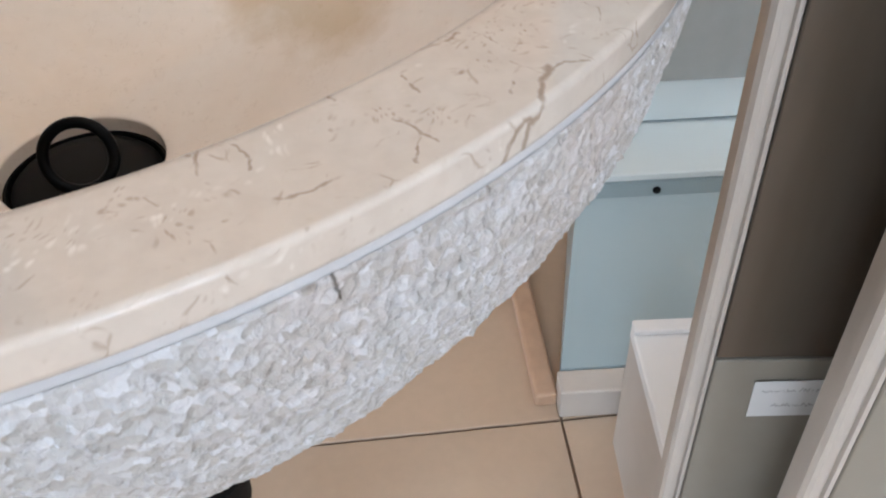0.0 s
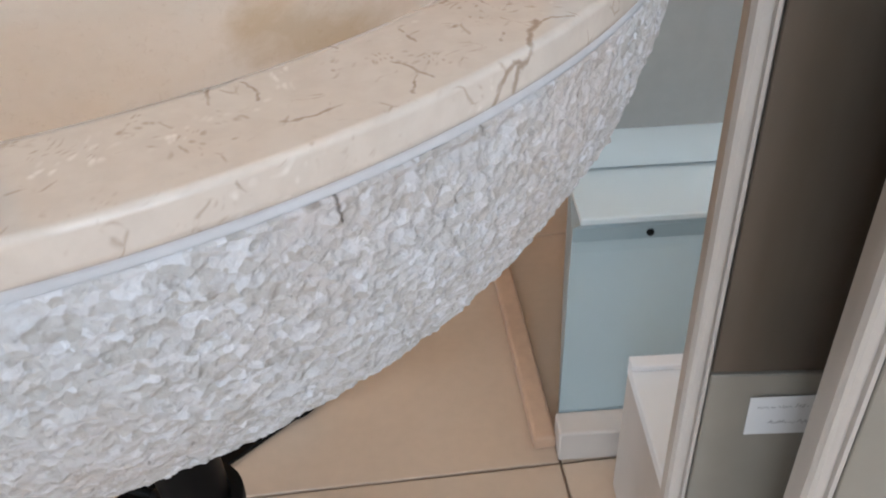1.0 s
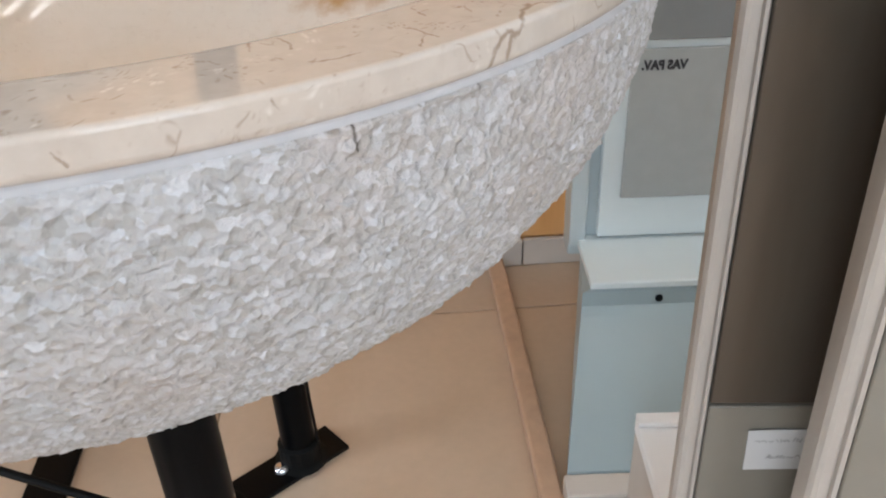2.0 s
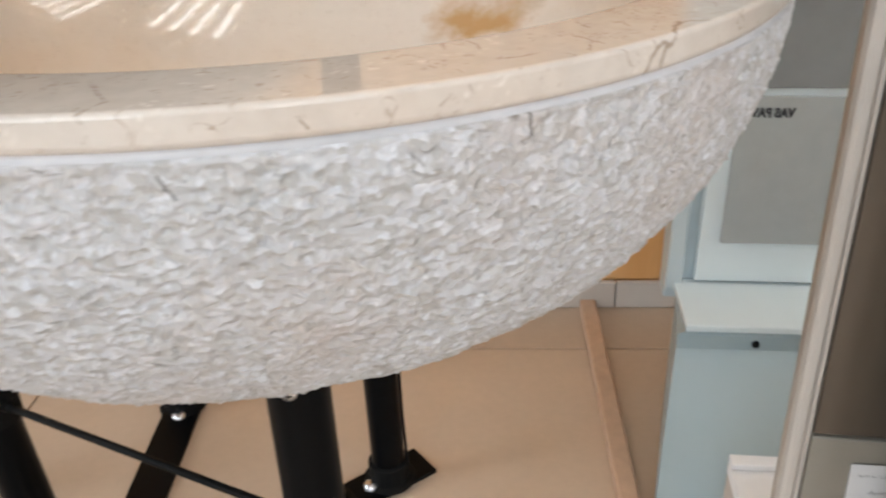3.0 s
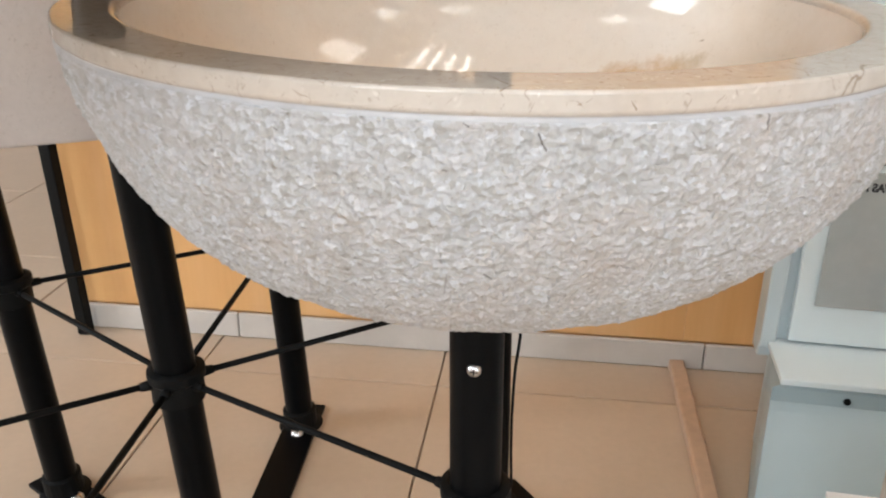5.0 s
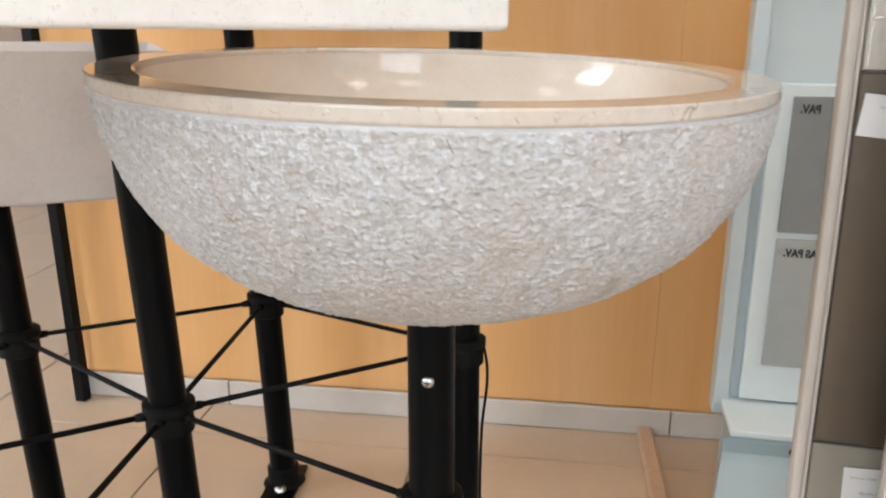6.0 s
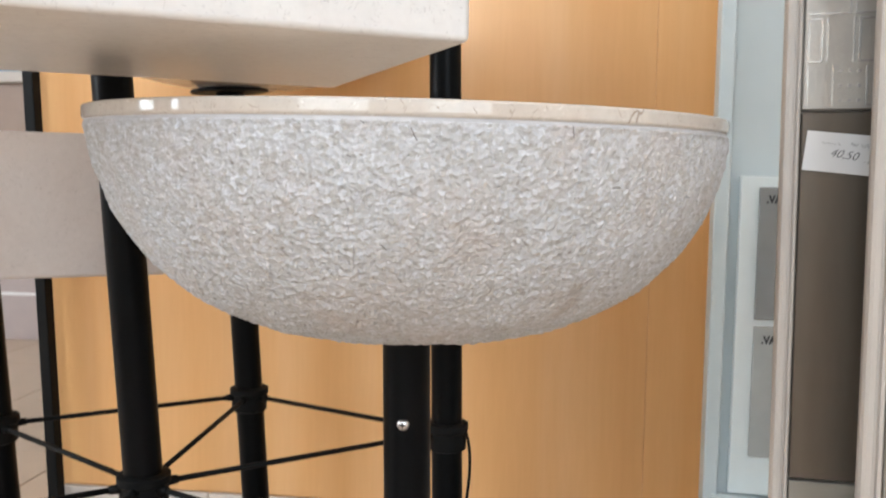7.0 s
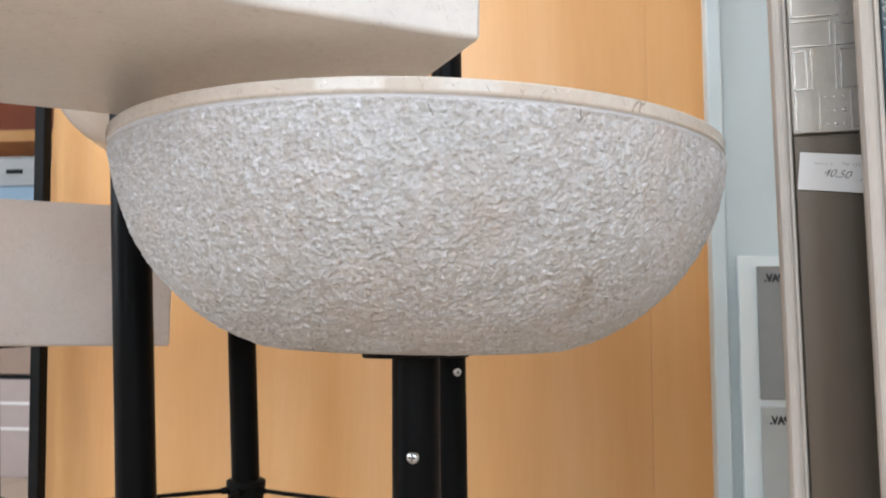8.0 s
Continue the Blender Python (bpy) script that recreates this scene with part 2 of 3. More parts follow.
def chipped(name):
    """Bush-hammered limestone: pale chips, warm ground, dark specks."""
    m, nt, b = mat(name)
    v = coords(nt)
    warp = noise_tex(nt, v, 220, 2)
    off = node(nt, "ShaderNodeVectorMath", {0: warp.outputs["Color"], "Scale": 0.004}, operation="SCALE").outputs[0]
    vv = node(nt, "ShaderNodeVectorMath", {0: v, 1: off}, operation="ADD").outputs[0]
    cells = node(nt, "ShaderNodeTexVoronoi", {"Vector": vv, "Scale": 400})
    tone = node(nt, "ShaderNodeSeparateColor", {0: cells.outputs["Color"]}).outputs[0]
    col = ramp(nt, tone, [(0.05, (0.47, 0.455, 0.435)), (0.35, (0.545, 0.537, 0.53)), (0.8, (0.60, 0.598, 0.61)), (0.97, (0.69, 0.695, 0.72))])
    cloud = noise_tex(nt, v, 22, 4, 0.65)
    patch = node(nt, "ShaderNodeMapRange", {"Value": cloud.outputs[0], "From Min": 0.48, "From Max": 0.68}).outputs[0]
    col = mix(nt, maths(nt, "MULTIPLY", patch, 0.46), col, (0.55, 0.475, 0.425))
    spots = node(nt, "ShaderNodeTexVoronoi", {"Vector": vv, "Scale": 130})
    sm = node(nt, "ShaderNodeMapRange", {"Value": spots.outputs["Distance"], "From Min": 0.10, "From Max": 0.24, "To Min": 1.0, "To Max": 0.0}).outputs[0]
    keep = node(nt, "ShaderNodeMapRange", {"Value": noise_tex(nt, v, 60, 1).outputs[0], "From Min": 0.60, "From Max": 0.68}).outputs[0]
    col = mix(nt, maths(nt, "MULTIPLY", maths(nt, "MULTIPLY", sm, keep), 0.7), col, (0.20, 0.16, 0.13))
    wob = noise_tex(nt, v, 500, 2)
    woff = node(nt, "ShaderNodeVectorMath", {0: wob.outputs["Color"], "Scale": 0.0012}, operation="SCALE").outputs[0]
    woff = node(nt, "ShaderNodeVectorMath", {0: woff, 1: (0.0006, 0.0006, 0.0006)}, operation="SUBTRACT").outputs[0]
    wv = node(nt, "ShaderNodeVectorMath", {0: v, 1: woff}, operation="SUBTRACT").outputs[0]
    xyz = node(nt, "ShaderNodeSeparateXYZ", {0: wv})
    turn = maths(nt, "MULTIPLY", maths(nt, "ARCTAN2", xyz.outputs[1], xyz.outputs[0]), 0.207)
    flat = node(nt, "ShaderNodeCombineXYZ", {0: turn, 1: xyz.outputs[2]}).outputs[0]
    blot = maths(nt, "MULTIPLY", segment_mask(nt, flat, (0.207 * radians(-44.8), 0.044, 0), (0.207 * radians(-42.5), 0.030, 0), 0.001, 0.010), maths(nt, "MULTIPLY", noise_tex(nt, v, 180, 4, 0.7).outputs[0], 0.75))
    col = mix(nt, blot, col, (0.30, 0.22, 0.14))
    for deg, z0, z1, lean, dark in CRACKS:
        col = mix(nt, maths(nt, "MULTIPLY", segment_mask(nt, flat, (0.207 * radians(deg), z0, 0), (0.207 * radians(deg + lean), z1, 0), 0.00008, 0.0004), dark), col, (0.10, 0.08, 0.065))
    nt.links.new(col, b.inputs["Base Color"])
    b.inputs["Roughness"].default_value = 0.62
    b.inputs["Specular IOR Level"].default_value = 0.35
    h = maths(nt, "ADD", maths(nt, "MULTIPLY", cells.outputs["Distance"], 0.8), maths(nt, "MULTIPLY", noise_tex(nt, v, 650, 5, 0.7).outputs[0], 0.9))
    bump(nt, b, h, 0.8, 0.0012)
    return m


POLISHED = marble("polished_beige_marble", (0.605, 0.55, 0.49), (0.59, 0.51, 0.432), (0.28, 0.18, 0.11), VEINS[:-1], (), 0.06, 1.0)
# the rim's marble, peachier; lightened to stand in for light missing inside
HOLLOW = marble("lightened_peach_marble_hollow", (0.79, 0.70, 0.61), (0.75, 0.635, 0.52), (0.40, 0.27, 0.17), VEINS[-1:], STAINS, 0.012, 0.3)
HONED = simple("honed_pale_groove", (0.56, 0.55, 0.555), 0.6, 0, 0.14, 90)
CHIPPED = chipped("bush_hammered_stone")
WHITE_MARBLE = marble("pale_white_marble", (0.78, 0.76, 0.74), (0.72, 0.69, 0.67), (0.36, 0.33, 0.32), (), (), 0.3, 0.7)
GREY_MARBLE = marble("greyish_pink_marble", (0.66, 0.60, 0.57), (0.58, 0.51, 0.48), (0.30, 0.24, 0.21), (), (), 0.35, 0.5)
BLACK = simple("black_satin_paint", (0.0022, 0.0024, 0.0028), 0.36, 0, 0.2, 60, 0.0, (1, 1, 1), 0.09)
BLACK_MATT = simple("black_matt_steel", (0.004, 0.004, 0.004), 0.58, 0, 0.2, 60, 0.0002, (1, 1, 1), 0.14)
CHROME = simple("zinc_screw", (0.72, 0.72, 0.74), 0.28, 1.0, 0.05, 80)
FLOOR_TILE = simple("beige_floor_tile", (0.56, 0.43, 0.315), 0.33, 0, 0.04, 90, 0.0, per_object=0.06, even=True)
GROUT = simple("brown_grout", (0.30, 0.22, 0.16), 0.85, 0, 0.1, 80)
WALL_PAINT = simple("white_wall_paint", (0.78, 0.75, 0.71), 0.7, 0, 0.04, 20)
SKIRT = simple("pale_ceramic_skirting", (0.62, 0.57, 0.52), 0.35, 0, 0.06, 30)
BATTEN = simple("beech_strip", (0.56, 0.38, 0.26), 0.45, 0, 0.12, 60, 0, (1, 1, 1))
CREAM = simple("cream_aluminium_profile", (0.44, 0.395, 0.35), 0.42, 0, 0.04, 60)
BRONZE = simple("bronze_grey_glazed_tile", (0.118, 0.095, 0.073), 0.34, 0.4, 0.12, 25, 0, (3, 3, 0.5))
SILVER_TILE = simple("embossed_silver_tile", (0.40, 0.37, 0.33), 0.36, 0.3, 0.12, 60, 0.0003)
EMBOSS = simple("silver_relief", (0.70, 0.68, 0.64), 0.24, 0.6, 0.06, 60)
BEIGE_TILE = simple("light_greige_tile", (0.25, 0.225, 0.187), 0.4, 0, 0.06, 40)
TEAL = simple("dark_slate_tile", (0.055, 0.085, 0.10), 0.4, 0.1, 0.2, 60)
TEAL_LINE = simple("pewter_relief", (0.30, 0.33, 0.34), 0.35, 0.6, 0.1, 60)
PAPER = simple("white_paper_label", (0.64, 0.635, 0.63), 0.7, 0, 0.02, 60)
INK = simple("dark_ink", (0.03, 0.03, 0.035), 0.6, 0, 0.1, 60)
FAINT_INK = simple("faded_ink", (0.34, 0.33, 0.33), 0.6, 0, 0.1, 60)
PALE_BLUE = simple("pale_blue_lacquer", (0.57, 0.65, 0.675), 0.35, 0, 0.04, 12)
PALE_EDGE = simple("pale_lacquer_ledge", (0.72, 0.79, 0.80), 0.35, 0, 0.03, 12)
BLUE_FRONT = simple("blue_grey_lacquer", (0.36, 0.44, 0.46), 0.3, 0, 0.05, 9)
SAMPLE_DARK = simple("grey_cement_sample", (0.24, 0.25, 0.25), 0.5, 0, 0.06, 50)
SAMPLE_LIGHT = simple("light_grey_cement_sample", (0.40, 0.42, 0.41), 0.5, 0, 0.06, 50)
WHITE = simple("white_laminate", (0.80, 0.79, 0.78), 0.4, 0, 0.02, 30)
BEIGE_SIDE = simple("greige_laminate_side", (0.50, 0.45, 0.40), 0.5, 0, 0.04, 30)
MAUVE = simple("mauve_grey_laminate", (0.42, 0.35, 0.33), 0.5, 0, 0.05, 20)
DESK_BROWN = simple("brown_laminate", (0.30, 0.21, 0.16), 0.5, 0, 0.06, 20)
TERRACOTTA = simple("terracotta_board", (0.36, 0.12, 0.07), 0.6, 0, 0.08, 20)
PLASTIC = simple("grey_plastic", (0.27, 0.28, 0.285), 0.45, 0, 0.05, 30)
BLUE_PLASTIC = simple("blue_plastic", (0.16, 0.26, 0.36), 0.4, 0, 0.05, 30)
CEILING = simple("white_ceiling", (0.80, 0.79, 0.77), 0.8, 0, 0.03, 15)


def honey_wood():
    m, nt, b = mat("honey_wood_veneer")
    v = coords(nt, (1, 1, 0.07))
    big, fine = noise_tex(nt, v, 7, 3, 0.5, 0.8), noise_tex(nt, v, 160, 3, 0.6)
    col = ramp(nt, big.outputs[0], [(0.3, (0.77, 0.405, 0.15)), (0.5, (0.82, 0.465, 0.195)), (0.72, (0.86, 0.525, 0.255))])
    col = mix(nt, 0.12, col, ramp(nt, fine.outputs[0], [(0.3, (0.75, 0.6, 0.45)), (0.65, (1, 1, 1))]), "MULTIPLY")
    info = nt.nodes.new("ShaderNodeObjectInfo")
    k = maths(nt, "ADD", maths(nt, "MULTIPLY", info.outputs["Random"], 0.12), 0.94)
    col = node(nt, "ShaderNodeVectorMath", {0: col, "Scale": k}, operation="SCALE").outputs[0]
    nt.links.new(col, b.inputs["Base Color"])
    b.inputs["Roughness"].default_value = 0.3
    bump(nt, b, fine.outputs[0], 0.08, 0.0005)
    return m


WOOD = honey_wood()


def emitting(name, color, strength):
    m, nt, b = mat(name)
    b.inputs["Base Color"].default_value = (*color, 1)
    b.inputs["Emission Color"].default_value = (*color, 1)
    b.inputs["Emission Strength"].default_value = strength
    return m


TUBE = emitting("fluorescent_tube", (1.0, 0.985, 0.96), TUBE_POWER)


def clear_glass():
    m, nt, b = mat("clear_glass")
    b.inputs["Base Color"].default_value = (0.93, 0.95, 0.93, 1)
    b.inputs["Roughness"].default_value = 0.0
    b.inputs["Transmission Weight"].default_value = 1.0
    b.inputs["IOR"].default_value = 1.45
    return m


GLASS = clear_glass()

# ---------------------------------------------------------------- mesh helpers
def box(bm, x0, x1, y0, y1, z0, z1, bevel=0.0, segs=2):
    r = bmesh.ops.create_cube(bm, size=1.0)
    vs = r["verts"]
    for v in vs:
        v.co = Vector((x0 + (v.co.x + 0.5) * (x1 - x0), y0 + (v.co.y + 0.5) * (y1 - y0), z0 + (v.co.z + 0.5) * (z1 - z0)))
    if bevel:
        es = list({e for v in vs for e in v.link_edges})
        bmesh.ops.bevel(bm, geom=es, offset=bevel, segments=segs, affect="EDGES", profile=0.5)
    return bm


def boxed(*a, **k):
    return box(bmesh.new(), *a, **k)


def tube(bm, a, c, r0, r1=None, n=20, caps=True):
    a, c = Vector(a), Vector(c)
    r1 = r0 if r1 is None else r1
    turn = (c - a).to_track_quat("Z", "Y").to_matrix()
    rings = []
    for p, r in ((a, r0), (c, r1)):
        rings.append([bm.verts.new(p + turn @ Vector((r * math.cos(i * math.tau / n), r * math.sin(i * math.tau / n), 0))) for i in range(n)])
    for i in range(n):
        j = (i + 1) % n
        bm.faces.new((rings[0][i], rings[0][j], rings[1][j], rings[1][i]))
    if caps:
        bm.faces.new(rings[0][::-1])
        bm.faces.new(rings[1])
    return bm


def turned(profile, angles, closed=True):
    """A mesh turned about z from (radius, height) points."""
    bm = bmesh.new()
    rings = [[bm.verts.new((r * math.cos(a), r * math.sin(a), z)) for a in angles] for r, z in profile]
    n = len(angles)
    for lo, hi in zip(rings, rings[1:]):
        for i in range(n if closed else n - 1):
            j = (i + 1) % n
            bm.faces.new((lo[i], lo[j], hi[j], hi[i]))
    return bm


def around(n, start=0.0):
    return [start + i * math.tau / n for i in range(n)]


def part(name, bm, material, parent, label="", smooth=False, m=None):
    me = bpy.data.meshes.new(name)
    bmesh.ops.recalc_face_normals(bm, faces=bm.faces[:])
    if smooth:
        for f in bm.faces:
            f.smooth = True
    bm.to_mesh(me)
    bm.free()
    me.materials.append(material)
    ob = new(name, me)
    if parent:
        ob.parent = parent
    if m:
        ob.matrix_basis = m
    if label:
        tagged(ob, label)
    return ob


def soft_edges(ob, degrees=35):
    for p in ob.data.polygons:
        p.use_smooth = True
    ob.data.set_sharp_from_angle(angle=radians(degrees))
    return ob


def thing(name, m, label, category, group="", kind=""):
    ob = new(name)
    ob.empty_display_size = 0.05
    ob.matrix_basis = m
    return tagged(ob, label, category, group, kind)


# ---------------------------------------------------------------- setting
# the room's frame: origin where the beech strip meets the wall, turned five degrees
PITCH = 0.342


def structure(name, bm, material, label, m=ROOM, category=""):
    ob = part(name, bm, material, None, m=m)
    return tagged(ob, label, category, kind="structure")


floor = structure("floor", boxed(-3.6, 2.4, -3.4, 3.2, -0.1, -0.004), GROUT, "beige ceramic tile floor with narrow brown joints")
structure("wall_south", boxed(-3.6, 2.4, -3.5, -3.4, 0, 0.55), WALL_PAINT, "plain white painted wall below the shop window")
structure("wall_south_upper", boxed(-3.6, 2.4, -3.5, -3.4, 2.35, 2.8), WALL_PAINT, "plain white painted wall above the shop window")
for u0, u1 in ((-3.6, -1.55), (-0.35, 0.45), (1.65, 2.4)):
    structure("wall_south_pier", boxed(u0, u1, -3.5, -3.4, 0.55, 2.35), WALL_PAINT, "plain white painted wall pier beside the shop windows")
for v0, v1, z0, z1 in ((-3.5, -2.1, 0, 2.8), (-0.9, 3.3, 0, 2.8), (-2.1, -0.9, 0, 0.55), (-2.1, -0.9, 2.35, 2.8)):
    structure("wall_west", boxed(-3.7, -3.6, v0, v1, z0, z1), WALL_PAINT, "plain white painted side wall round a window")
structure("wall_east", boxed(2.4, 2.5, -3.5, 3.3, 0, 2.8), WALL_PAINT, "plain white painted side wall")
structure("wall_far", boxed(-3.6, 2.4, 3.2, 3.3, 0, 2.8), WALL_PAINT, "plain white painted wall behind the counter")
structure("ceiling", boxed(-3.7, 2.5, -3.5, 3.3, 2.8, 2.9), CEILING, "plain white painted ceiling")
wall = structure("wall_north", boxed(-0.92, 2.4, 0.008, 0.09, 0, 2.8), WOOD, "partition wall clad in honey-coloured wood veneer panels")
for u0, u1 in ((-0.92, -0.0001), (0.0001, 0.60), (0.603, 1.2), (1.203, 1.8), (1.803, 2.398)):
    bm = boxed(u0, u1, 0.0, 0.0075, 0.04, 2.79, bevel=0.0006, segs=1)
    part("panel", bm, WOOD, wall)
skirting = structure("baseboard", boxed(-0.92, 2.39, -0.002, 0.007, 0.0, 0.03), GROUT, "low pale ceramic skirting along the wood wall")
for u in range(-3, 7):
    a, c = max(-0.92, u * PITCH + 0.03), min(2.39, (u + 1) * PITCH + 0.03)
    part("tile", boxed(a + 0.001, c - 0.001, -0.010, -0.0025, 0.001, 0.040, bevel=0.001, segs=1), SKIRT, skirting)

# ---------------------------------------------------------------- washbasins
def chip_relief(p):
    """Height of the hammered surface at p, in metres."""
    q = p * 390 + noise.noise_vector(p * 240) * 0.8
    _, seeds = noise.voronoi(q)
    off, tilt = q - seeds[0], noise.noise_vector(seeds[0] * 1.7)
    flake = 0.0008 * max(-0.6, min(0.6, off.dot(tilt))) + 0.0009 * noise.noise(seeds[0] * 0.61)
    return flake + 0.0007 * noise.noise(p * 520) + 0.0006 * noise.noise(p * 170) + 0.0009 * noise.noise(p * 40) - 0.0004


def rough_basin(at):
    """The round basin: hammered outside, polished rim and inside."""
    R, H = 0.2099, 0.1372
    basin = thing("washbasin", at, "round cream marble washbasin, hammered outside, polished rim, on a black post", "washbasin", "marble washbasins")
    # hammered outside, finer on the side that the walk passes
    front = [radians(-165 + 195 * i / 1000) for i in range(1001)]
    back = [radians(30 + 165 * i / 110) for i in range(1, 110)]
    angles = front + back
    h_top = H - 0.0100
    rows, depth = 270, 0.1424
    prof = [(0.088, 0.0), (0.094, 0.0003), (0.1000, 0.0011)]
    for i in range(rows + 1):
        a = 0.38 + (math.pi / 2 - 0.38) * i / rows
        r, z = R * math.sin(a) ** (2 / 2.61), H - 0.0059 - depth * math.cos(a) ** (2 / 2.027)
        if 0.002 < z < h_top - 0.0004:
            prof.append((r, z))
    prof.append((R - 0.0007, h_top))
    bm = bmesh.new()
    rings = []
    top = len(prof) - 1
    for k, (r, z) in enumerate(prof):
        ring = []
        nr, nz = r / R**2, (z - H) / 0.149**2
        ln = math.hypot(nr, nz) or 1
        for a in angles:
            ca, sa = math.cos(a), math.sin(a)
            slim = 1 - 0.022 * max(0.0, math.cos(a - radians(195))) ** 2 * min(1.0, (H - z) / 0.05)
            p = Vector((r * slim * ca, r * slim * sa, z))
            edge = (H - 0.0104 - z) / 0.0022 + 0.5 * noise.noise(p * 130)  # ragged upper border of the hammering
            d = chip_relief(p) * min(1.0, max(0.0, edge)) * min(1.0, k / 3) if -2.9 < a < 0.53 else 0.0
            ring.append(bm.verts.new(p + Vector((nr / ln * ca, nr / ln * sa, nz / ln)) * d))
        rings.append(ring)
    n = len(angles)
    for lo, hi in zip(rings, rings[1:]):
        for i in range(n):
            j = (i + 1) % n
            bm.faces.new((lo[i], lo[j], hi[j], hi[i]))
    bm.faces.new(rings[0][::-1])
    part("outside", bm, CHIPPED, basin, "rough bush-hammered pale stone", smooth=True)
    # smooth recessed neck under the rim
    neck = [(R - 0.0006, h_top - 0.0016), (R - 0.0010, h_top), (R - 0.0015, h_top + 0.0007), (R - 0.0016, H - 0.0086), (R - 0.0012, H - 0.0081), (R - 0.0008, H - 0.0076)]
    part("neck", turned(neck, around(220)), HONED, basin, "smooth pale groove under the rim", smooth=True)
    # polished rim and inside in one skin
    ri, deep = 0.1812, 0.120
    skin = [(R - 0.0018, H - 0.0086), (R - 0.0007, H - 0.0079), (R - 0.0002, H - 0.0072), (R, H - 0.0064), (R, H - 0.0060), (R, H - 0.0015), (R, H - 0.0011), (R - 0.0003, H - 0.0004), (R - 0.0011, H), (R - 0.0016, H), (ri + 0.0042, H), (ri + 0.0036, H), (ri + 0.0018, H - 0.0004), (ri + 0.0005, H - 0.0016), (ri, H - 0.0038)]
    part("rim", turned(skin, around(256)), POLISHED, basin, "polished beige marble rim with brown veins", smooth=True)
    hollow = [(ri, H - 0.0038)]
    for i in range(1, 60):
        a = i / 60 * math.pi / 2
        hollow.append((max(0.031, ri * math.cos(a) ** (2 / 1.8)), H - 0.0038 - (deep - 0.0038) * math.sin(a) ** (2 / 1.8)))
    low = H - deep - 0.006
    hollow.append((0.031, low))
    part("hollow", turned(hollow, around(256)), HOLLOW, basin, "polished peach-toned marble hollow, coloured lighter for missing light, with amber stains", smooth=True)
    # drain with its pull-ring plug
    part("drain", turned([(0.0312, low + 0.002), (0.0300, low + 0.002), (0.0295, low - 0.003), (0.0, low - 0.003)], around(40)), BLACK_MATT, basin, "black drain fitting")
    z = low + 0.002
    plug = part("plug", turned([(0.0, z + 0.0035), (0.018, z + 0.0030), (0.026, z + 0.0015), (0.0285, z - 0.001), (0.0285, z - 0.004)], around(40)), BLACK_MATT, basin, "black drain plug", smooth=True)
    bm = bmesh.new()
    r0, r1, n0, n1 = 0.0125, 0.0022, 36, 10
    ringv = [[bm.verts.new(((r0 + r1 * math.cos(b)) * math.cos(a), r1 * math.sin(b), (r0 + r1 * math.cos(b)) * math.sin(a))) for b in around(n1)] for a in around(n0)]
    for i in range(n0):
        for j in range(n1):
            bm.faces.new((ringv[i][j], ringv[(i + 1) % n0][j], ringv[(i + 1) % n0][(j + 1) % n1], ringv[i][(j + 1) % n1]))
    part("pull_ring", bm, BLACK, plug, "black pull ring", smooth=True, m=pose(0.003, -0.006, z + 0.0145, -28, 0, 12))
    return basin


def smooth_bowl(at, R, H, label):
    basin = thing("washbasin", at, label, "washbasin", "marble washbasins")
    out = [(0.0, 0.0), (0.045, 0.0)]
    for i in range(1, 25):
        a = i / 24 * math.pi / 2
        out.append((max(0.046, R * math.sin(a) ** (2 / 2.2)), H - 0.004 - (H - 0.004) * math.cos(a) ** (2 / 2.2)))
    out += [(R + 0.001, H - 0.002), (R - 0.002, H), (R - 0.018, H), (R - 0.021, H - 0.003)]
    for i in range(1, 20):
        a = i / 20 * math.pi / 2
        out.append(((R - 0.021) * math.cos(a), H - 0.003 - (H - 0.02) * math.sin(a)))
    part("body", turned(out, around(120)), GLOSSY_MARBLE, basin, smooth=True)
    return basin


def block_basin(at, length, depth, height, label, face, wall_t=0.022):
    """A rectangular basin: outer block with eased edges, hollow and a drain."""
    basin = thing("washbasin", at, label, "washbasin", "marble washbasins")
    bm = bmesh.new()
    l, d = length / 2, depth / 2
    box(bm, -l, l, -d, d, 0, height)
    topf = max(bm.faces, key=lambda f: f.calc_center_median().z)
    bmesh.ops.inset_region(bm, faces=[topf], thickness=wall_t)
    for v in topf.verts:
        v.co.z -= height * 0.78
        v.co.x *= 0.92
        v.co.y *= 0.86
    bmesh.ops.bevel(bm, geom=bm.edges[:], offset=0.0035, segments=3, affect="EDGES", profile=0.5)
    body = soft_edges(part("body", bm, face, basin))
    part("drain", turned([(0.0, height * 0.22 + 0.003), (0.028, height * 0.22 + 0.002), (0.03, height * 0.22 - 0.004)], around(28)), BLACK_MATT, basin, "black drain fitting", smooth=True)
    return basin


GLOSSY_MARBLE = marble("glossy_ivory_marble", (0.72, 0.64, 0.55), (0.66, 0.54, 0.42), (0.38, 0.28, 0.2), (), (), 0.14, 0.4)

POST_R = 0.0165
HUB_Z = 0.259
LEAN = {"basin": (0.8, 0.0), "tall": (1.0, 0.0)}  # degrees by which the posts stand off plumb, sideways and backwards
CENTRE = (-0.366, 0.355)
POST_AT = {"basin": (-0.105, 0.266), "tall": (-0.140, 0.572), "back": (-0.407, 0.657), "west": (-0.615, 0.475), "south": (-0.600, 0.140), "near": (-0.325, 0.040)}

rough_basin(pose(-0.1109, 0.2800, 0.4339, 1.115, 0.818, 0))
smooth_bowl(pose(-0.420, 0.657, 0.632), 0.225, 0.120, "round ivory marble washbasin, glossy, on a tall black post")
F_TURN = math.degrees(math.atan2(0.57, 0.82))
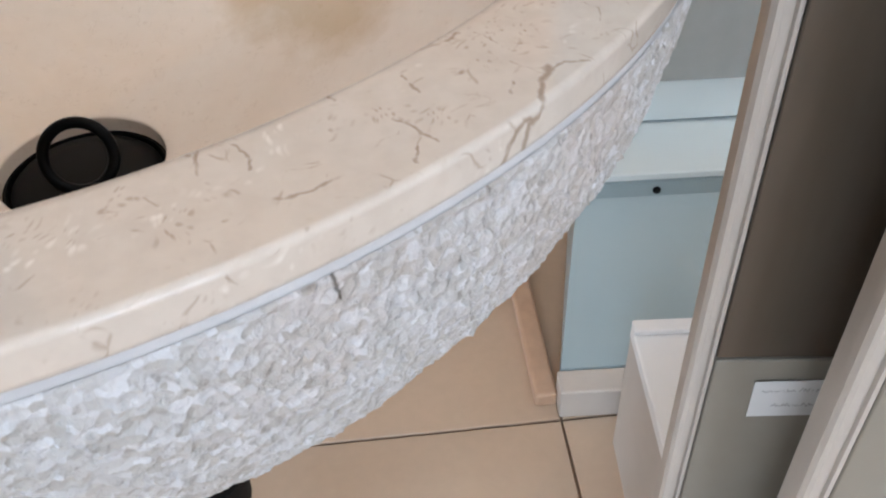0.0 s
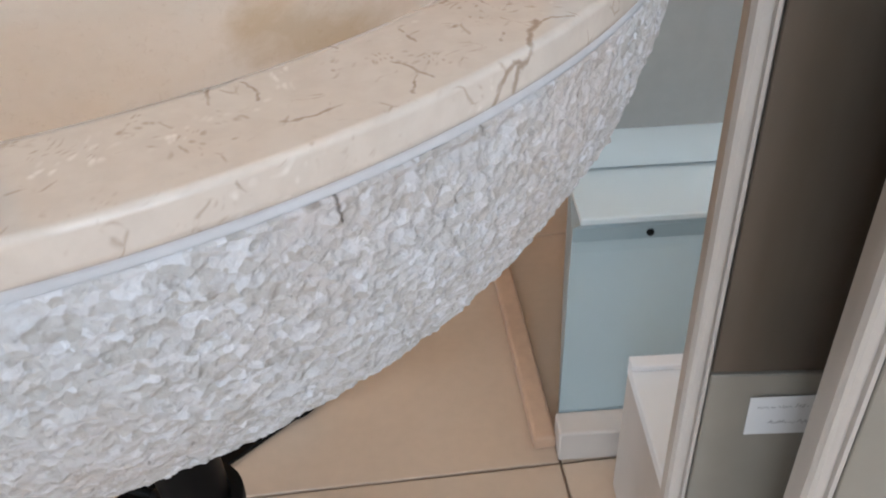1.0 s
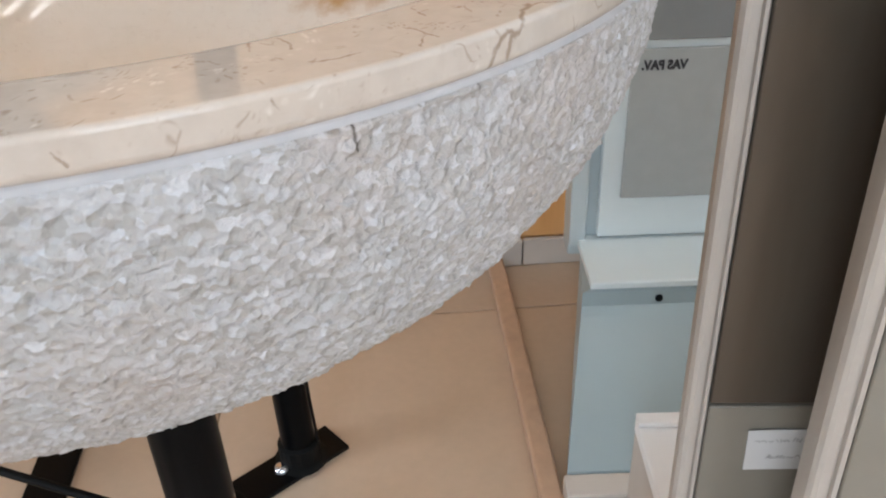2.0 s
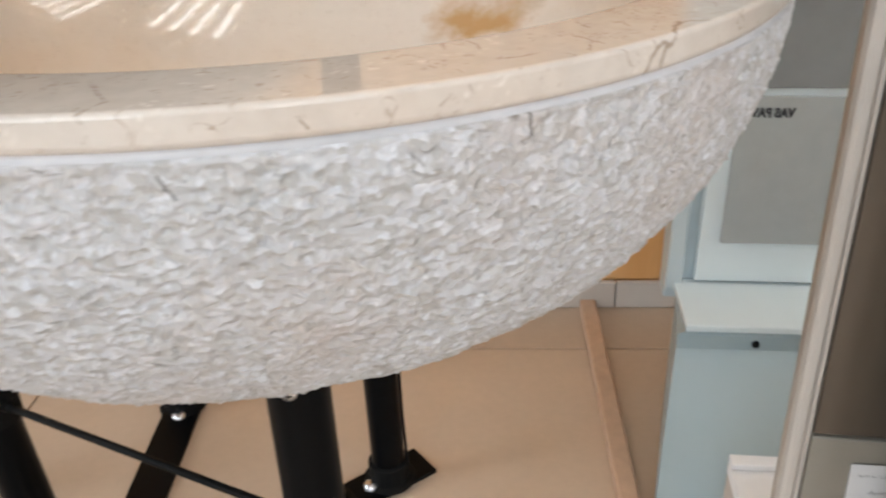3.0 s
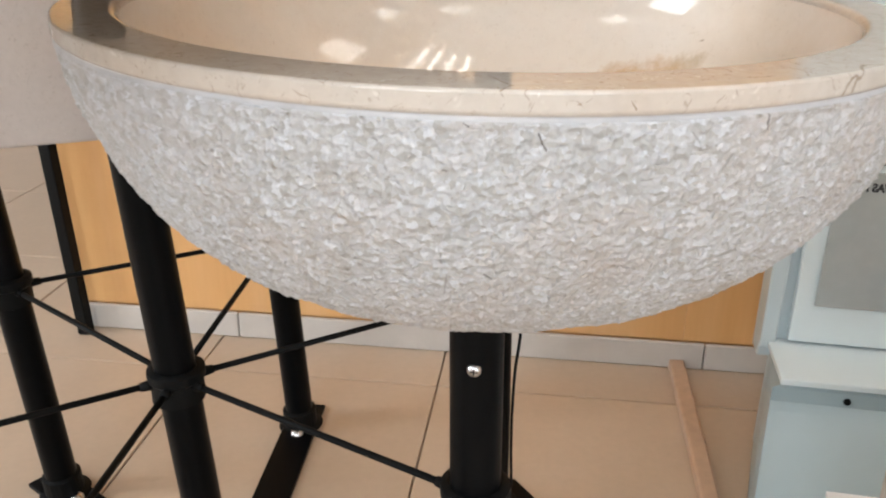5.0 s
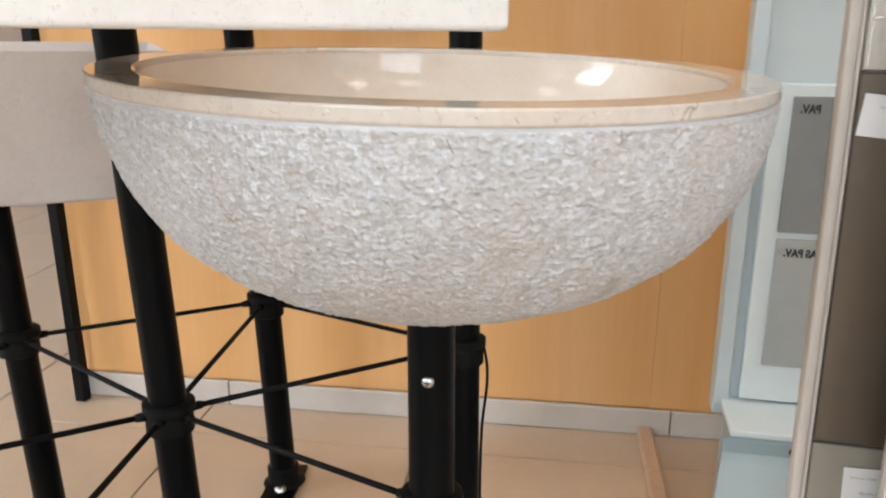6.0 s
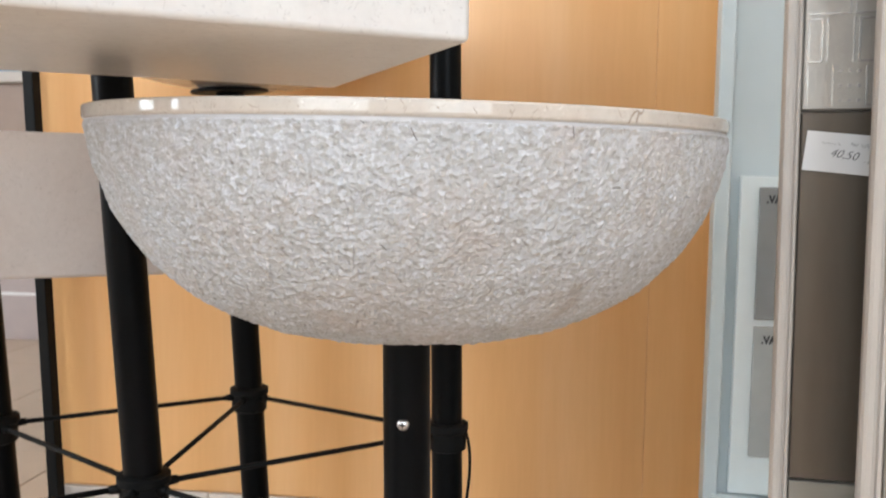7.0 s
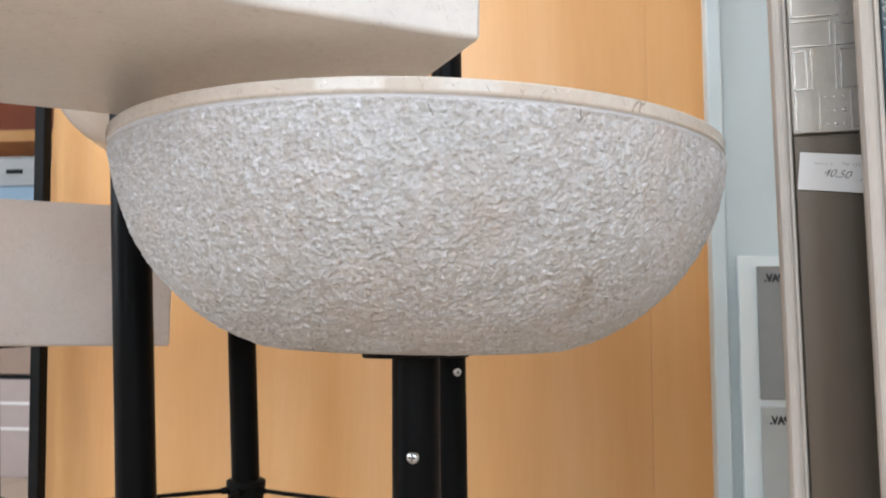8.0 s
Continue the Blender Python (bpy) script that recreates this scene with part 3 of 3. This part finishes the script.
c1 = Vector((-0.038, 0.113, 0.596)) + 0.265 * Vector((-0.82, -0.57, 0)) + 0.121 * Vector((-0.57, 0.82, 0))
block_basin(pose(*c1, 0, 0, F_TURN), 0.53, 0.242, 0.15, "rectangular white marble washbasin with fine grey veins", WHITE_MARBLE)
c2 = Vector((-0.404, 0.462, 0.431)) + 0.167 * Vector((-0.82, -0.57, 0)) + 0.125 * Vector((-0.57, 0.82, 0))
block_basin(pose(*c2, 0, 0, F_TURN), 0.334, 0.25, 0.139, "rectangular greyish pink marble washbasin on a black post", GREY_MARBLE)

# ---------------------------------------------------------------- display stand of black posts
stand = thing("display_stand", pose(0, 0, 0), "black steel display stand of posts, tie rods and floor bars", "display stand")


def screw(parent, at, out):
    """A pan-head cross screw; out: the way its head points."""
    bm = turned([(0.0, 0.0032), (0.0022, 0.0030), (0.0038, 0.0020), (0.0043, 0.0006), (0.0043, -0.001)], around(20))
    q = Vector(out).to_track_quat("Z", "Y").to_matrix().to_4x4()
    s = part("screw", bm, CHROME, parent, "zinc cross-head screw", smooth=True, m=Matrix.Translation(at) @ q)
    bm = boxed(-0.0024, 0.0024, -0.0004, 0.0004, 0.0026, 0.0033)
    box(bm, -0.0004, 0.0004, -0.0024, 0.0024, 0.0026, 0.00331)
    part("cross_slot", bm, BLACK_MATT, s)
    return s


def foot(name_key, at):
    """Where a leaning post that passes its collar at `at` meets the floor."""
    lean, back = LEAN.get(name_key, (2.5, 2.0))
    return at[0] + HUB_Z * math.tan(radians(lean)), at[1] + HUB_Z * math.tan(radians(back))


def post(name_key, at, z0, z1, plate=0.0):
    lean, back = LEAN.get(name_key, (2.5, 2.0))
    x, y = foot(name_key, at)
    bm = bmesh.new()
    prof = [(a, POST_R) for a in around(40)]
    rings = [[bm.verts.new((r * math.cos(a), r * math.sin(a), z)) for a, r in prof] for z in (z0, z1)]
    for i in range(len(prof)):
        j = (i + 1) % len(prof)
        bm.faces.new((rings[0][i], rings[0][j], rings[1][j], rings[1][i]))
    bm.faces.new(rings[1])
    bm.faces.new(rings[0][::-1])
    p = soft_edges(part("post", bm, BLACK, stand, m=pose(x, y, 0, back, -lean, 0)), 30)
    if plate:
        part("top_plate", turned([(0, z1), (plate - 0.001, z1), (plate, z1 - 0.001), (plate, z1 - 0.003), (plate - 0.001, z1 - 0.004), (0, z1 - 0.004)], around(40)), BLACK_MATT, p, "thin round steel plate")
    return p


def hub(at, dirs):
    bm = turned([(POST_R, HUB_Z - 0.019), (POST_R + 0.0045, HUB_Z - 0.017), (POST_R + 0.0045, HUB_Z + 0.001), (POST_R + 0.0065, HUB_Z + 0.003), (POST_R + 0.0065, HUB_Z + 0.010), (POST_R + 0.003, HUB_Z + 0.012), (POST_R, HUB_Z + 0.012)], around(28))
    h = soft_edges(part("hub", bm, BLACK_MATT, stand, "black clamp collar with rod sockets", m=pose(*at, 0)))
    for dx, dy in dirs:
        d = Vector((dx, dy, 0)).normalized()
        part("rod_socket", tube(bmesh.new(), d * (POST_R + 0.002) + Vector((0, 0, HUB_Z)), d * (POST_R + 0.013) + Vector((0, 0, HUB_Z)), 0.0048, 0.0036, 10), BLACK_MATT, h, smooth=True)
    return h


posts = {"centre": post("centre", CENTRE, 0.005, 0.86)}
heights = {"basin": (0.4325, 0.037), "tall": (0.80, 0), "back": (0.632, 0.045), "west": (0.431, 0.045), "south": (0.70, 0.045), "near": (0.596, 0.045)}
for k, at in POST_AT.items():
    posts[k] = post(k, at, 0.005, *heights[k])
AT = dict(POST_AT, centre=CENTRE)
LINKS = [("centre", k) for k in POST_AT] + [("back", "tall"), ("back", "west"), ("west", "south")]
for k in posts:
    hub(AT[k], [(AT[b if a == k else a][0] - AT[k][0], AT[b if a == k else a][1] - AT[k][1]) for a, b in LINKS if k in (a, b)])
for a, b in LINKS:
    pa, pb = Vector((*AT[a], HUB_Z)), Vector((*AT[b], HUB_Z))
    d = (pb - pa).normalized()
    part("tie_rod", tube(bmesh.new(), pa + d * 0.024, pb - d * 0.024, 0.0026, n=10), BLACK_MATT, stand, smooth=True)
for k, at in POST_AT.items():
    hub_foot = Vector((*foot("centre", CENTRE), 0))
    d = Vector((*foot(k, at), 0)) - hub_foot
    ang = math.degrees(math.atan2(d.y, d.x))
    bar = part("floor_bar", boxed(0.012, d.length + 0.044, -0.021, 0.021, 0.0, 0.005, bevel=0.001, segs=1), BLACK, stand, "flat black floor bar", m=pose(hub_foot.x, hub_foot.y, 0.0003, 0, 0, ang))
    part("bolt", turned([(0.0, 0.0105), (0.005, 0.0100), (0.0075, 0.0075), (0.0080, 0.0050)], around(18)), CHROME, bar, "zinc bolt head", smooth=True, m=pose(d.length - 0.023, 0, 0))
    collar = turned([(POST_R, 0.030), (POST_R + 0.004, 0.028), (POST_R + 0.004, 0.008), (POST_R + 0.011, 0.005)], around(24))
    part("foot_collar", collar, BLACK_MATT, posts[k], smooth=False)
screw(posts["basin"], (0.0015, -POST_R + 0.0004, 0.363), (0.05, -1, 0))
screw(posts["tall"], (0.014, -POST_R * 0.6, 0.560), (0.6, -0.8, 0))
screw(posts["tall"], (0.010, -POST_R * 0.8, 0.405), (0.45, -0.9, 0))


def cord(points, r, parent, name, material):
    cu = bpy.data.curves.new(name, "CURVE")
    cu.dimensions, cu.bevel_depth, cu.bevel_resolution = "3D", r, 3
    sp = cu.splines.new("BEZIER")
    sp.bezier_points.add(len(points) - 1)
    for b, p in zip(sp.bezier_points, points):
        b.co, b.handle_left_type, b.handle_right_type = p, "AUTO", "AUTO"
    tmp = bpy.data.objects.new(name, cu)
    me = bpy.data.meshes.new_from_object(tmp)
    bpy.data.objects.remove(tmp)
    me.materials.append(material)
    ob = new(name, me)
    ob.parent = parent
    return ob


cord([(0.020, -0.004, HUB_Z + 0.012), (0.026, -0.006, HUB_Z - 0.02), (0.021, -0.006, HUB_Z - 0.09), (0.019, -0.004, 0.10), (0.020, -0.002, 0.03)], 0.0016, posts["tall"], "cable", BLACK_MATT)

# black trim post at the free end of the wood wall
end = thing("trim_post", pose(-0.812, 0.826, 0, 0, -2.2, 0), "slim black square post at the wall's free end", "post")
part("shaft", boxed(-0.004, 0.014, -0.009, 0.009, 0, 1.9, bevel=0.002), BLACK_MATT, end)

# ---------------------------------------------------------------- tile display wings
def lettering(text, size, parent, name, material, m, extrude=0.0003, bold=0.0, slant=0.0):
    cu = bpy.data.curves.new(name, "FONT")
    cu.body, cu.size, cu.extrude, cu.offset, cu.shear = text, size, extrude, bold, slant
    tmp = bpy.data.objects.new(name, cu)
    me = bpy.data.meshes.new_from_object(tmp)
    bpy.data.objects.remove(tmp)
    me.materials.append(material)
    ob = new(name, me)
    ob.parent = parent
    ob.matrix_basis = m
    return ob


def profile_strip(x0, x1, depth, z1):
    """An upright aluminium edge profile with a rounded nose and a groove."""
    w = x1 - x0
    sec = [(0, 0), (0.0, -depth + 0.003), (0.0015, -depth + 0.0006), (0.0035, -depth), (w * 0.55, -depth), (w * 0.60, -depth + 0.002), (w * 0.72, -depth + 0.002), (w * 0.77, -depth), (w - 0.001, -depth), (w, -depth + 0.0015), (w, 0)]
    bm = bmesh.new()
    lo = [bm.verts.new((x0 + a, b, 0.012)) for a, b in sec]
    hi = [bm.verts.new((x0 + a, b, z1)) for a, b in sec]
    for i in range(len(sec)):
        j = (i + 1) % len(sec)
        bm.faces.new((lo[i], lo[j], hi[j], hi[i]))
    bm.faces.new(lo[::-1])
    bm.faces.new(hi)
    return bm


def relief_lines(kind, x0, x1, z0, z1):
    """Raised lines of an embossed tile, as one mesh standing 1 mm proud."""
    rng = random.Random(7 if kind == "maze" else 8)
    bm = bmesh.new()
    if kind == "maze":
        cells = [(x0, x1, z0, z1)]
        while len(cells) < 46:
            cells.sort(key=lambda c: (c[1] - c[0]) * (c[3] - c[2]))
            a, b, c, d = cells.pop()
            k = rng.uniform(0.35, 0.65)
            if (b - a) > (d - c) * 0.9:
                m_ = a + (b - a) * k
                cells += [(a, m_, c, d), (m_, b, c, d)]
            else:
                m_ = c + (d - c) * k
                cells += [(a, b, c, m_), (a, b, m_, d)]
        for a, b, c, d in cells:
            if rng.random() < 0.22:
                n = 3
                for i in range(n):
                    for j in range(n):
                        px, pz = a + (b - a) * (i + 0.5) / n, c + (d - c) * (j + 0.5) / n
                        box(bm, px - 0.0009, px + 0.0009, -0.0011, 0.0, pz - 0.0009, pz + 0.0009)
                continue
            g, t = 0.0011, 0.0010
            for q in ((a + g, b - g, c + g, c + g + t), (a + g, b - g, d - g - t, d - g), (a + g, a + g + t, c + g, d - g), (b - g - t, b - g, c + g, d - g)):
                if rng.random() < 0.8:
                    box(bm, q[0], q[1], -0.0011, 0.0, q[2], q[3])
    else:
        step = 0.0052
        z = z0
        row = 0
        while z < z1 - 0.03:
            n = int((x1 - x0) / 0.03) + 1
            for i in range(n):
                for k in range(5):
                    zz = z + k * step
                    s = 1 if (i + row) % 2 else -1
                    a = Vector((x0 + i * 0.03, 0, zz + (0 if s > 0 else 0.017)))
                    b = Vector((min(x1, x0 + (i + 1) * 0.03), 0, zz + (0.017 if s > 0 else 0)))
                    tube(bm, a, b, 0.0008, n=6)
            z += 0.028
            row += 1
    return bm


def price_tag(parent, x, z, w, h, tilt, bars, text=""):
    t = part("price_tag", boxed(0, w, -0.0006, 0.0, -h, 0, bevel=0.0002, segs=1), PAPER, parent, "white paper price label with handwriting", m=pose(x, -0.0022, z, 0, tilt, 0))
    rng = random.Random(3)
    for x0, x1, zz in bars:
        bm = bmesh.new()
        last = Vector((x0, -0.0006, zz))
        while last.x < x1:
            up = rng.uniform(0.0002, 0.0022) if last.z < zz + 0.0003 else -rng.uniform(0.0, 0.0010)
            nxt = Vector((last.x + rng.uniform(0.0002, 0.0014), -0.0006, zz + up))
            if rng.random() < 0.82:
                tube(bm, last, nxt, 0.00022, n=5)
            last = nxt
        part("faded_writing", bm, FAINT_INK, t)
    if text:
        lettering(text, h * 0.30, t, "writing", INK, pose(w * 0.26, -0.0006, -h * 0.60, 90, 4, 0), 0.0002, -0.0001, 0.35)
    return t


wing = thing("tile_display", pose(0.1395, 0.270, 0, 0, -0.7, -2), "upright tile display panel with cream profiles and glazed sample tiles", "tile display", "tile display panels")
part("board", boxed(0.004, 0.34, 0.006, 0.022, 0.012, 1.42, bevel=0.001), CREAM, wing)
part("edge_profile", profile_strip(0.0, 0.0105, 0.008, 1.42), CREAM, wing, "cream grooved edge profile", m=pose(0, 0.006, 0))
part("base", boxed(-0.004, 0.35, -0.05, 0.09, 0.0, 0.012, bevel=0.002), BEIGE_SIDE, wing)
for z0, z1, material, lab in ((0.014, 0.088, BEIGE_TILE, "light greige tile"), (0.0895, 0.3395, BEIGE_TILE, "light greige tile"), (0.3415, 0.5740, BRONZE, "bronze-grey glazed tile"), (0.5755, 0.8055, SILVER_TILE, "embossed silver tile"), (0.807, 1.04, BRONZE, "bronze-grey glazed tile"), (1.0415, 1.27, BEIGE_TILE, "light greige tile")):
    t = part("tile", boxed(0.0112, 0.335, -0.001, 0.0055, z0, z1, bevel=0.0007, segs=1), material, wing, lab)
    if material is SILVER_TILE:
        part("relief", relief_lines("maze", 0.012, 0.10, z0 + 0.001, z1 - 0.002), EMBOSS, t, "raised silver lines", m=pose(0, -0.0008, 0))
price_tag(wing, 0.0145, 0.563, 0.055, 0.0245, 6, [(0.009, 0.020, -0.007), (0.026, 0.037, -0.007), (0.0345, 0.041, -0.0165)], "40,50")
price_tag(wing, 0.031, 0.326, 0.044, 0.026, -1.5, [(0.004, 0.038, -0.007), (0.010, 0.036, -0.018)])

wing2 = thing("tile_display", pose(0.177, 0.216, 0, 0, -0.6, -3), "upright tile display panel with a dark herringbone relief tile", "tile display", "tile display panels")
part("board", boxed(0.004, 0.34, 0.006, 0.022, 0.012, 1.42, bevel=0.001), CREAM, wing2)
part("edge_profile", profile_strip(0.0, 0.0125, 0.008, 1.42), CREAM, wing2, "cream grooved edge profile", m=pose(0, 0.006, 0))
part("base", boxed(-0.002, 0.35, -0.05, 0.04, 0.0, 0.012, bevel=0.002), BEIGE_SIDE, wing2)
for z0, z1, material, lab in ((0.014, 0.299, BEIGE_TILE, "light greige tile"), (0.3005, 0.5485, BEIGE_TILE, "light greige tile"), (0.550, 0.800, TEAL, "dark slate herringbone tile"), (0.8015, 1.05, BEIGE_TILE, "light greige tile")):
    t = part("tile", boxed(0.0132, 0.335, -0.001, 0.0055, z0, z1, bevel=0.0007, segs=1), material, wing2, lab)
    if material is TEAL:
        part("relief", relief_lines("herringbone", 0.014, 0.10, z0 + 0.002, z1 - 0.002), TEAL_LINE, t, m=pose(0, -0.0008, 0))

# ---------------------------------------------------------------- pale blue sample stand
shop = thing("sample_stand", pose(0.141, 0.735, 0, 0, 0, 2), "pale blue lacquered sample stand with grey sample plates", "display stand")
part("back_panel", boxed(0.0, 0.50, 0.0, 0.03, 0.135, 1.5, bevel=0.002), PALE_BLUE, shop)
part("rear_foot", boxed(0.02, 0.50, 0.0, 0.03, 0.0, 0.1345), PALE_BLUE, shop)
part("side_post", boxed(-0.001, 0.016, -0.012, -0.0005, 0.152, 1.5, bevel=0.002), PALE_BLUE, shop)
bm = bmesh.new()
sec = [(-0.0005, 0.152), (-0.088, 0.152), (-0.092, 0.148), (-0.092, 0.132), (-0.100, 0.125), (-0.218, 0.038), (-0.218, 0.0), (-0.0005, 0.0)]
lo = [bm.verts.new((0.022 - (0.0495 * (-a) / 0.218 if a < -0.09 else 0.008), a, b)) for a, b in sec]
hi = [bm.verts.new((0.50, a, b)) for a, b in sec]
for i in range(len(sec)):
    j = (i + 1) % len(sec)
    bm.faces.new((lo[i], lo[j], hi[j], hi[i]))
bm.faces.new(lo[::-1])
bm.faces.new(hi)
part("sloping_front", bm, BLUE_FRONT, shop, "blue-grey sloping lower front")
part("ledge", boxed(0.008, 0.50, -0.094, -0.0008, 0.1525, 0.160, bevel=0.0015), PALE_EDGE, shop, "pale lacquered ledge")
part("plinth", boxed(-0.031, 0.085, -0.245, -0.2185, 0.0, 0.036, bevel=0.002), SKIRT, shop, "pale ceramic plinth")
part("button", turned([(0, 0.003), (0.0030, 0.003), (0.0038, 0.0015), (0.0038, 0.0)], around(20)), BLACK_MATT, shop, "small dark knob", smooth=True, m=pose(0.076, -0.0921, 0.1395, 90, 0, 0))
board = part("sample_board", boxed(0.028, 0.40, -0.012, -0.0006, 0.163, 0.537, bevel=0.0015), PALE_EDGE, shop, "pale sample board")
for z0, z1, material, lab in ((0.372, 0.524, SAMPLE_DARK, "dark grey sample plate"), (0.210, 0.364, SAMPLE_LIGHT, "light grey sample plate")):
    s = part("sample_plate", boxed(0.048, 0.22, -0.0165, -0.0125, z0, z1, bevel=0.0008, segs=1), material, board, lab)
    flip = Matrix.Diagonal((-1, 1, 1, 1))
    lettering("VAS PAV." if z0 < 0.3 else "PAV.", 0.0122, shop, "lettering", INK, pose(0.0, 0, 0) @ Matrix.Translation((0.055, -0.0167, z1 - (0.0195 if z0 < 0.3 else 0.0175))) @ pose(0, 0, 0, 90, 0, 0) @ Matrix.Translation((0.044 if z0 < 0.3 else 0.022, 0, 0)) @ flip @ Matrix.Diagonal((0.86, 1, 1, 1)), 0.0003, 0.0006)

# ---------------------------------------------------------------- low white bench, beech strip
bench = thing("bench", pose(0.163, 0.463, 0, 0, 0, 1), "low white laminate bench with greige sides", "bench")
part("top", boxed(0.0, 0.36, -0.30, 0.0, 0.140, 0.152, bevel=0.0015), WHITE, bench)
part("upstand", boxed(0.0, 0.36, -0.012, 0.0, 0.1525, 0.158, bevel=0.001), WHITE, bench)
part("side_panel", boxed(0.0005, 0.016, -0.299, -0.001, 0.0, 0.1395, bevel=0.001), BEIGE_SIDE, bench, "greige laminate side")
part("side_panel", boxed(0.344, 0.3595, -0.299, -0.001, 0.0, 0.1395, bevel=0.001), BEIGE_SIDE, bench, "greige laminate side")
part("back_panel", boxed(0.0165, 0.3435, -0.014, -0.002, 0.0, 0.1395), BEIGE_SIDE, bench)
strip = thing("floor_strip", ROOM, "narrow beech floor strip running out from the wall", "strip")
part("strip", boxed(-0.018, 0.003, -0.43, -0.0105, 0.0, 0.016, bevel=0.003), BATTEN, strip)

# ---------------------------------------------------------------- counter beyond the wall's end
desk = thing("desk", ROOM @ pose(-2.45, 1.23, 0), "mauve-grey laminate counter with pale trim lines and a gap whose shade is painted black", "desk")
part("lower_front", boxed(0, 1.1, 0, 0.03, 0.0, 0.296, bevel=0.003), MAUVE, desk)
# black filler: the shade inside the gap is put in as colour
part("gap", boxed(0.002, 1.098, 0.012, 0.03, 0.2965, 0.311), BLACK_MATT, desk, "recessed black strip painted for the shade in a gap")
part("upper_front", boxed(0, 1.1, 0.006, 0.03, 0.3115, 0.80, bevel=0.003), DESK_BROWN, desk, "brownish upper front")
part("side", boxed(0, 0.03, 0.031, 0.6, 0.0, 0.80, bevel=0.003), MAUVE, desk)
part("side", boxed(1.07, 1.1, 0.031, 0.6, 0.0, 0.80, bevel=0.003), MAUVE, desk)
for z in (0.142, 0.219):
    part("trim_line", boxed(0.0, 1.1, -0.004, -0.0005, z, z + 0.009), WHITE, desk)
part("top", boxed(-0.02, 1.12, -0.02, 0.62, 0.801, 0.835, bevel=0.004), BEIGE_SIDE, desk)
printer = thing("printer", ROOM @ pose(-2.21, 1.33, 0.8355), "small grey printer with a blue tray on the counter", "printer")
part("body", boxed(0, 0.42, 0.0, 0.34, 0.075, 0.185, bevel=0.012), PLASTIC, printer)
part("tray", boxed(0.02, 0.45, -0.05, 0.32, 0.0, 0.074, bevel=0.006), BLUE_PLASTIC, printer, "blue paper tray")
part("slot", boxed(0.31, 0.365, -0.004, -0.0005, 0.125, 0.139), BLACK_MATT, printer, "dark slot")
shelf = thing("shelf_unit", ROOM @ pose(-3.5, 2.75, 0), "honey wood shelf unit with brown and terracotta backs", "shelf")
for z in (0.02, 0.55, 1.00, 1.415, 2.0):
    part("shelf_board", boxed(0.021, 1.779, 0.0, 0.40, z, z + 0.06, bevel=0.003), WOOD, shelf)
for u in (0.0, 1.78):
    part("side_panel", boxed(u, u + 0.02, 0.0, 0.40, 0.0, 2.06, bevel=0.002), WOOD, shelf)
part("back_panel", boxed(0.0, 1.80, 0.401, 0.41, 0.0, 1.44), DESK_BROWN, shelf, "brown lower back")
part("back_panel", boxed(0.0, 1.80, 0.401, 0.41, 1.4405, 2.06), TERRACOTTA, shelf, "terracotta upper back")

# ---------------------------------------------------------------- ceiling lamps and shop window
def troffer(m):
    t = thing("ceiling_light", m, "square louvre ceiling light with four fluorescent tubes", "ceiling light", "ceiling lights")
    part("housing", boxed(-0.31, 0.31, -0.31, 0.31, 0.0, 0.05), CEILING, t)
    for k in (-1, 1):
        part("frame_bar", boxed(-0.31, 0.31, k * 0.30 - 0.01, k * 0.30 + 0.01, -0.05, -0.0005), CEILING, t)
        part("frame_bar", boxed(k * 0.30 - 0.01, k * 0.30 + 0.01, -0.2895, 0.2895, -0.05, -0.0005), CEILING, t)
    for k in range(4):
        u = -0.21 + 0.14 * k
        part("tube", tube(bmesh.new(), (u, -0.28, -0.02), (u, 0.28, -0.02), 0.014, n=14), TUBE, t, smooth=True)
    return t


first = troffer(ROOM @ pose(*LAMPS[0], 2.749))
for u, v in LAMPS[1:]:
    copy_thing(first, ROOM @ pose(u, v, 2.749))
def shop_window(name, u, m=None):
    win = thing(name, m or ROOM @ pose(u, -3.45, 0.55), "tall shop window with white frame", "window", kind="structure")
    for z0, z1 in ((0.0, 0.05), (1.75, 1.8)):
        part("window_frame", boxed(0.0, 1.2, -0.03, 0.03, z0, z1, bevel=0.003), WHITE, win)
    for c in (0.0, 0.575, 1.15):
        part("window_frame", boxed(c, c + 0.05, -0.03, 0.03, 0.0505, 1.7495, bevel=0.003), WHITE, win)
    for c in (0.0505, 0.6255):
        g = part("pane", boxed(c, c + 0.524, -0.003, 0.003, 0.051, 1.749), GLASS, win)
        g.visible_shadow = False


shop_window("window_1", -1.55)
shop_window("window_2", 0.45)
shop_window("window_3", 0.3, ROOM @ pose(-3.65, -2.1, 0.55, 0, 0, 90))

# ---------------------------------------------------------------- floor tiles
tile_mesh = None
for i in range(-11, 7):
    for j in range(-10, 10):
        u0, v0 = 0.004 + i * PITCH, -0.105 + j * PITCH
        if not (-3.6 <= u0 and u0 + PITCH <= 2.4 and -3.4 <= v0 and v0 + PITCH <= 3.2):
            continue
        if tile_mesh is None:
            ob = part("tile", boxed(0.0013, PITCH - 0.0013, 0.0013, PITCH - 0.0013, -0.0038, 0.0, bevel=0.0008, segs=1), FLOOR_TILE, floor)
            tile_mesh = ob.data
        else:
            ob = new("tile", tile_mesh)
            ob.parent = floor
        ob.matrix_basis = pose(u0, v0, 0)
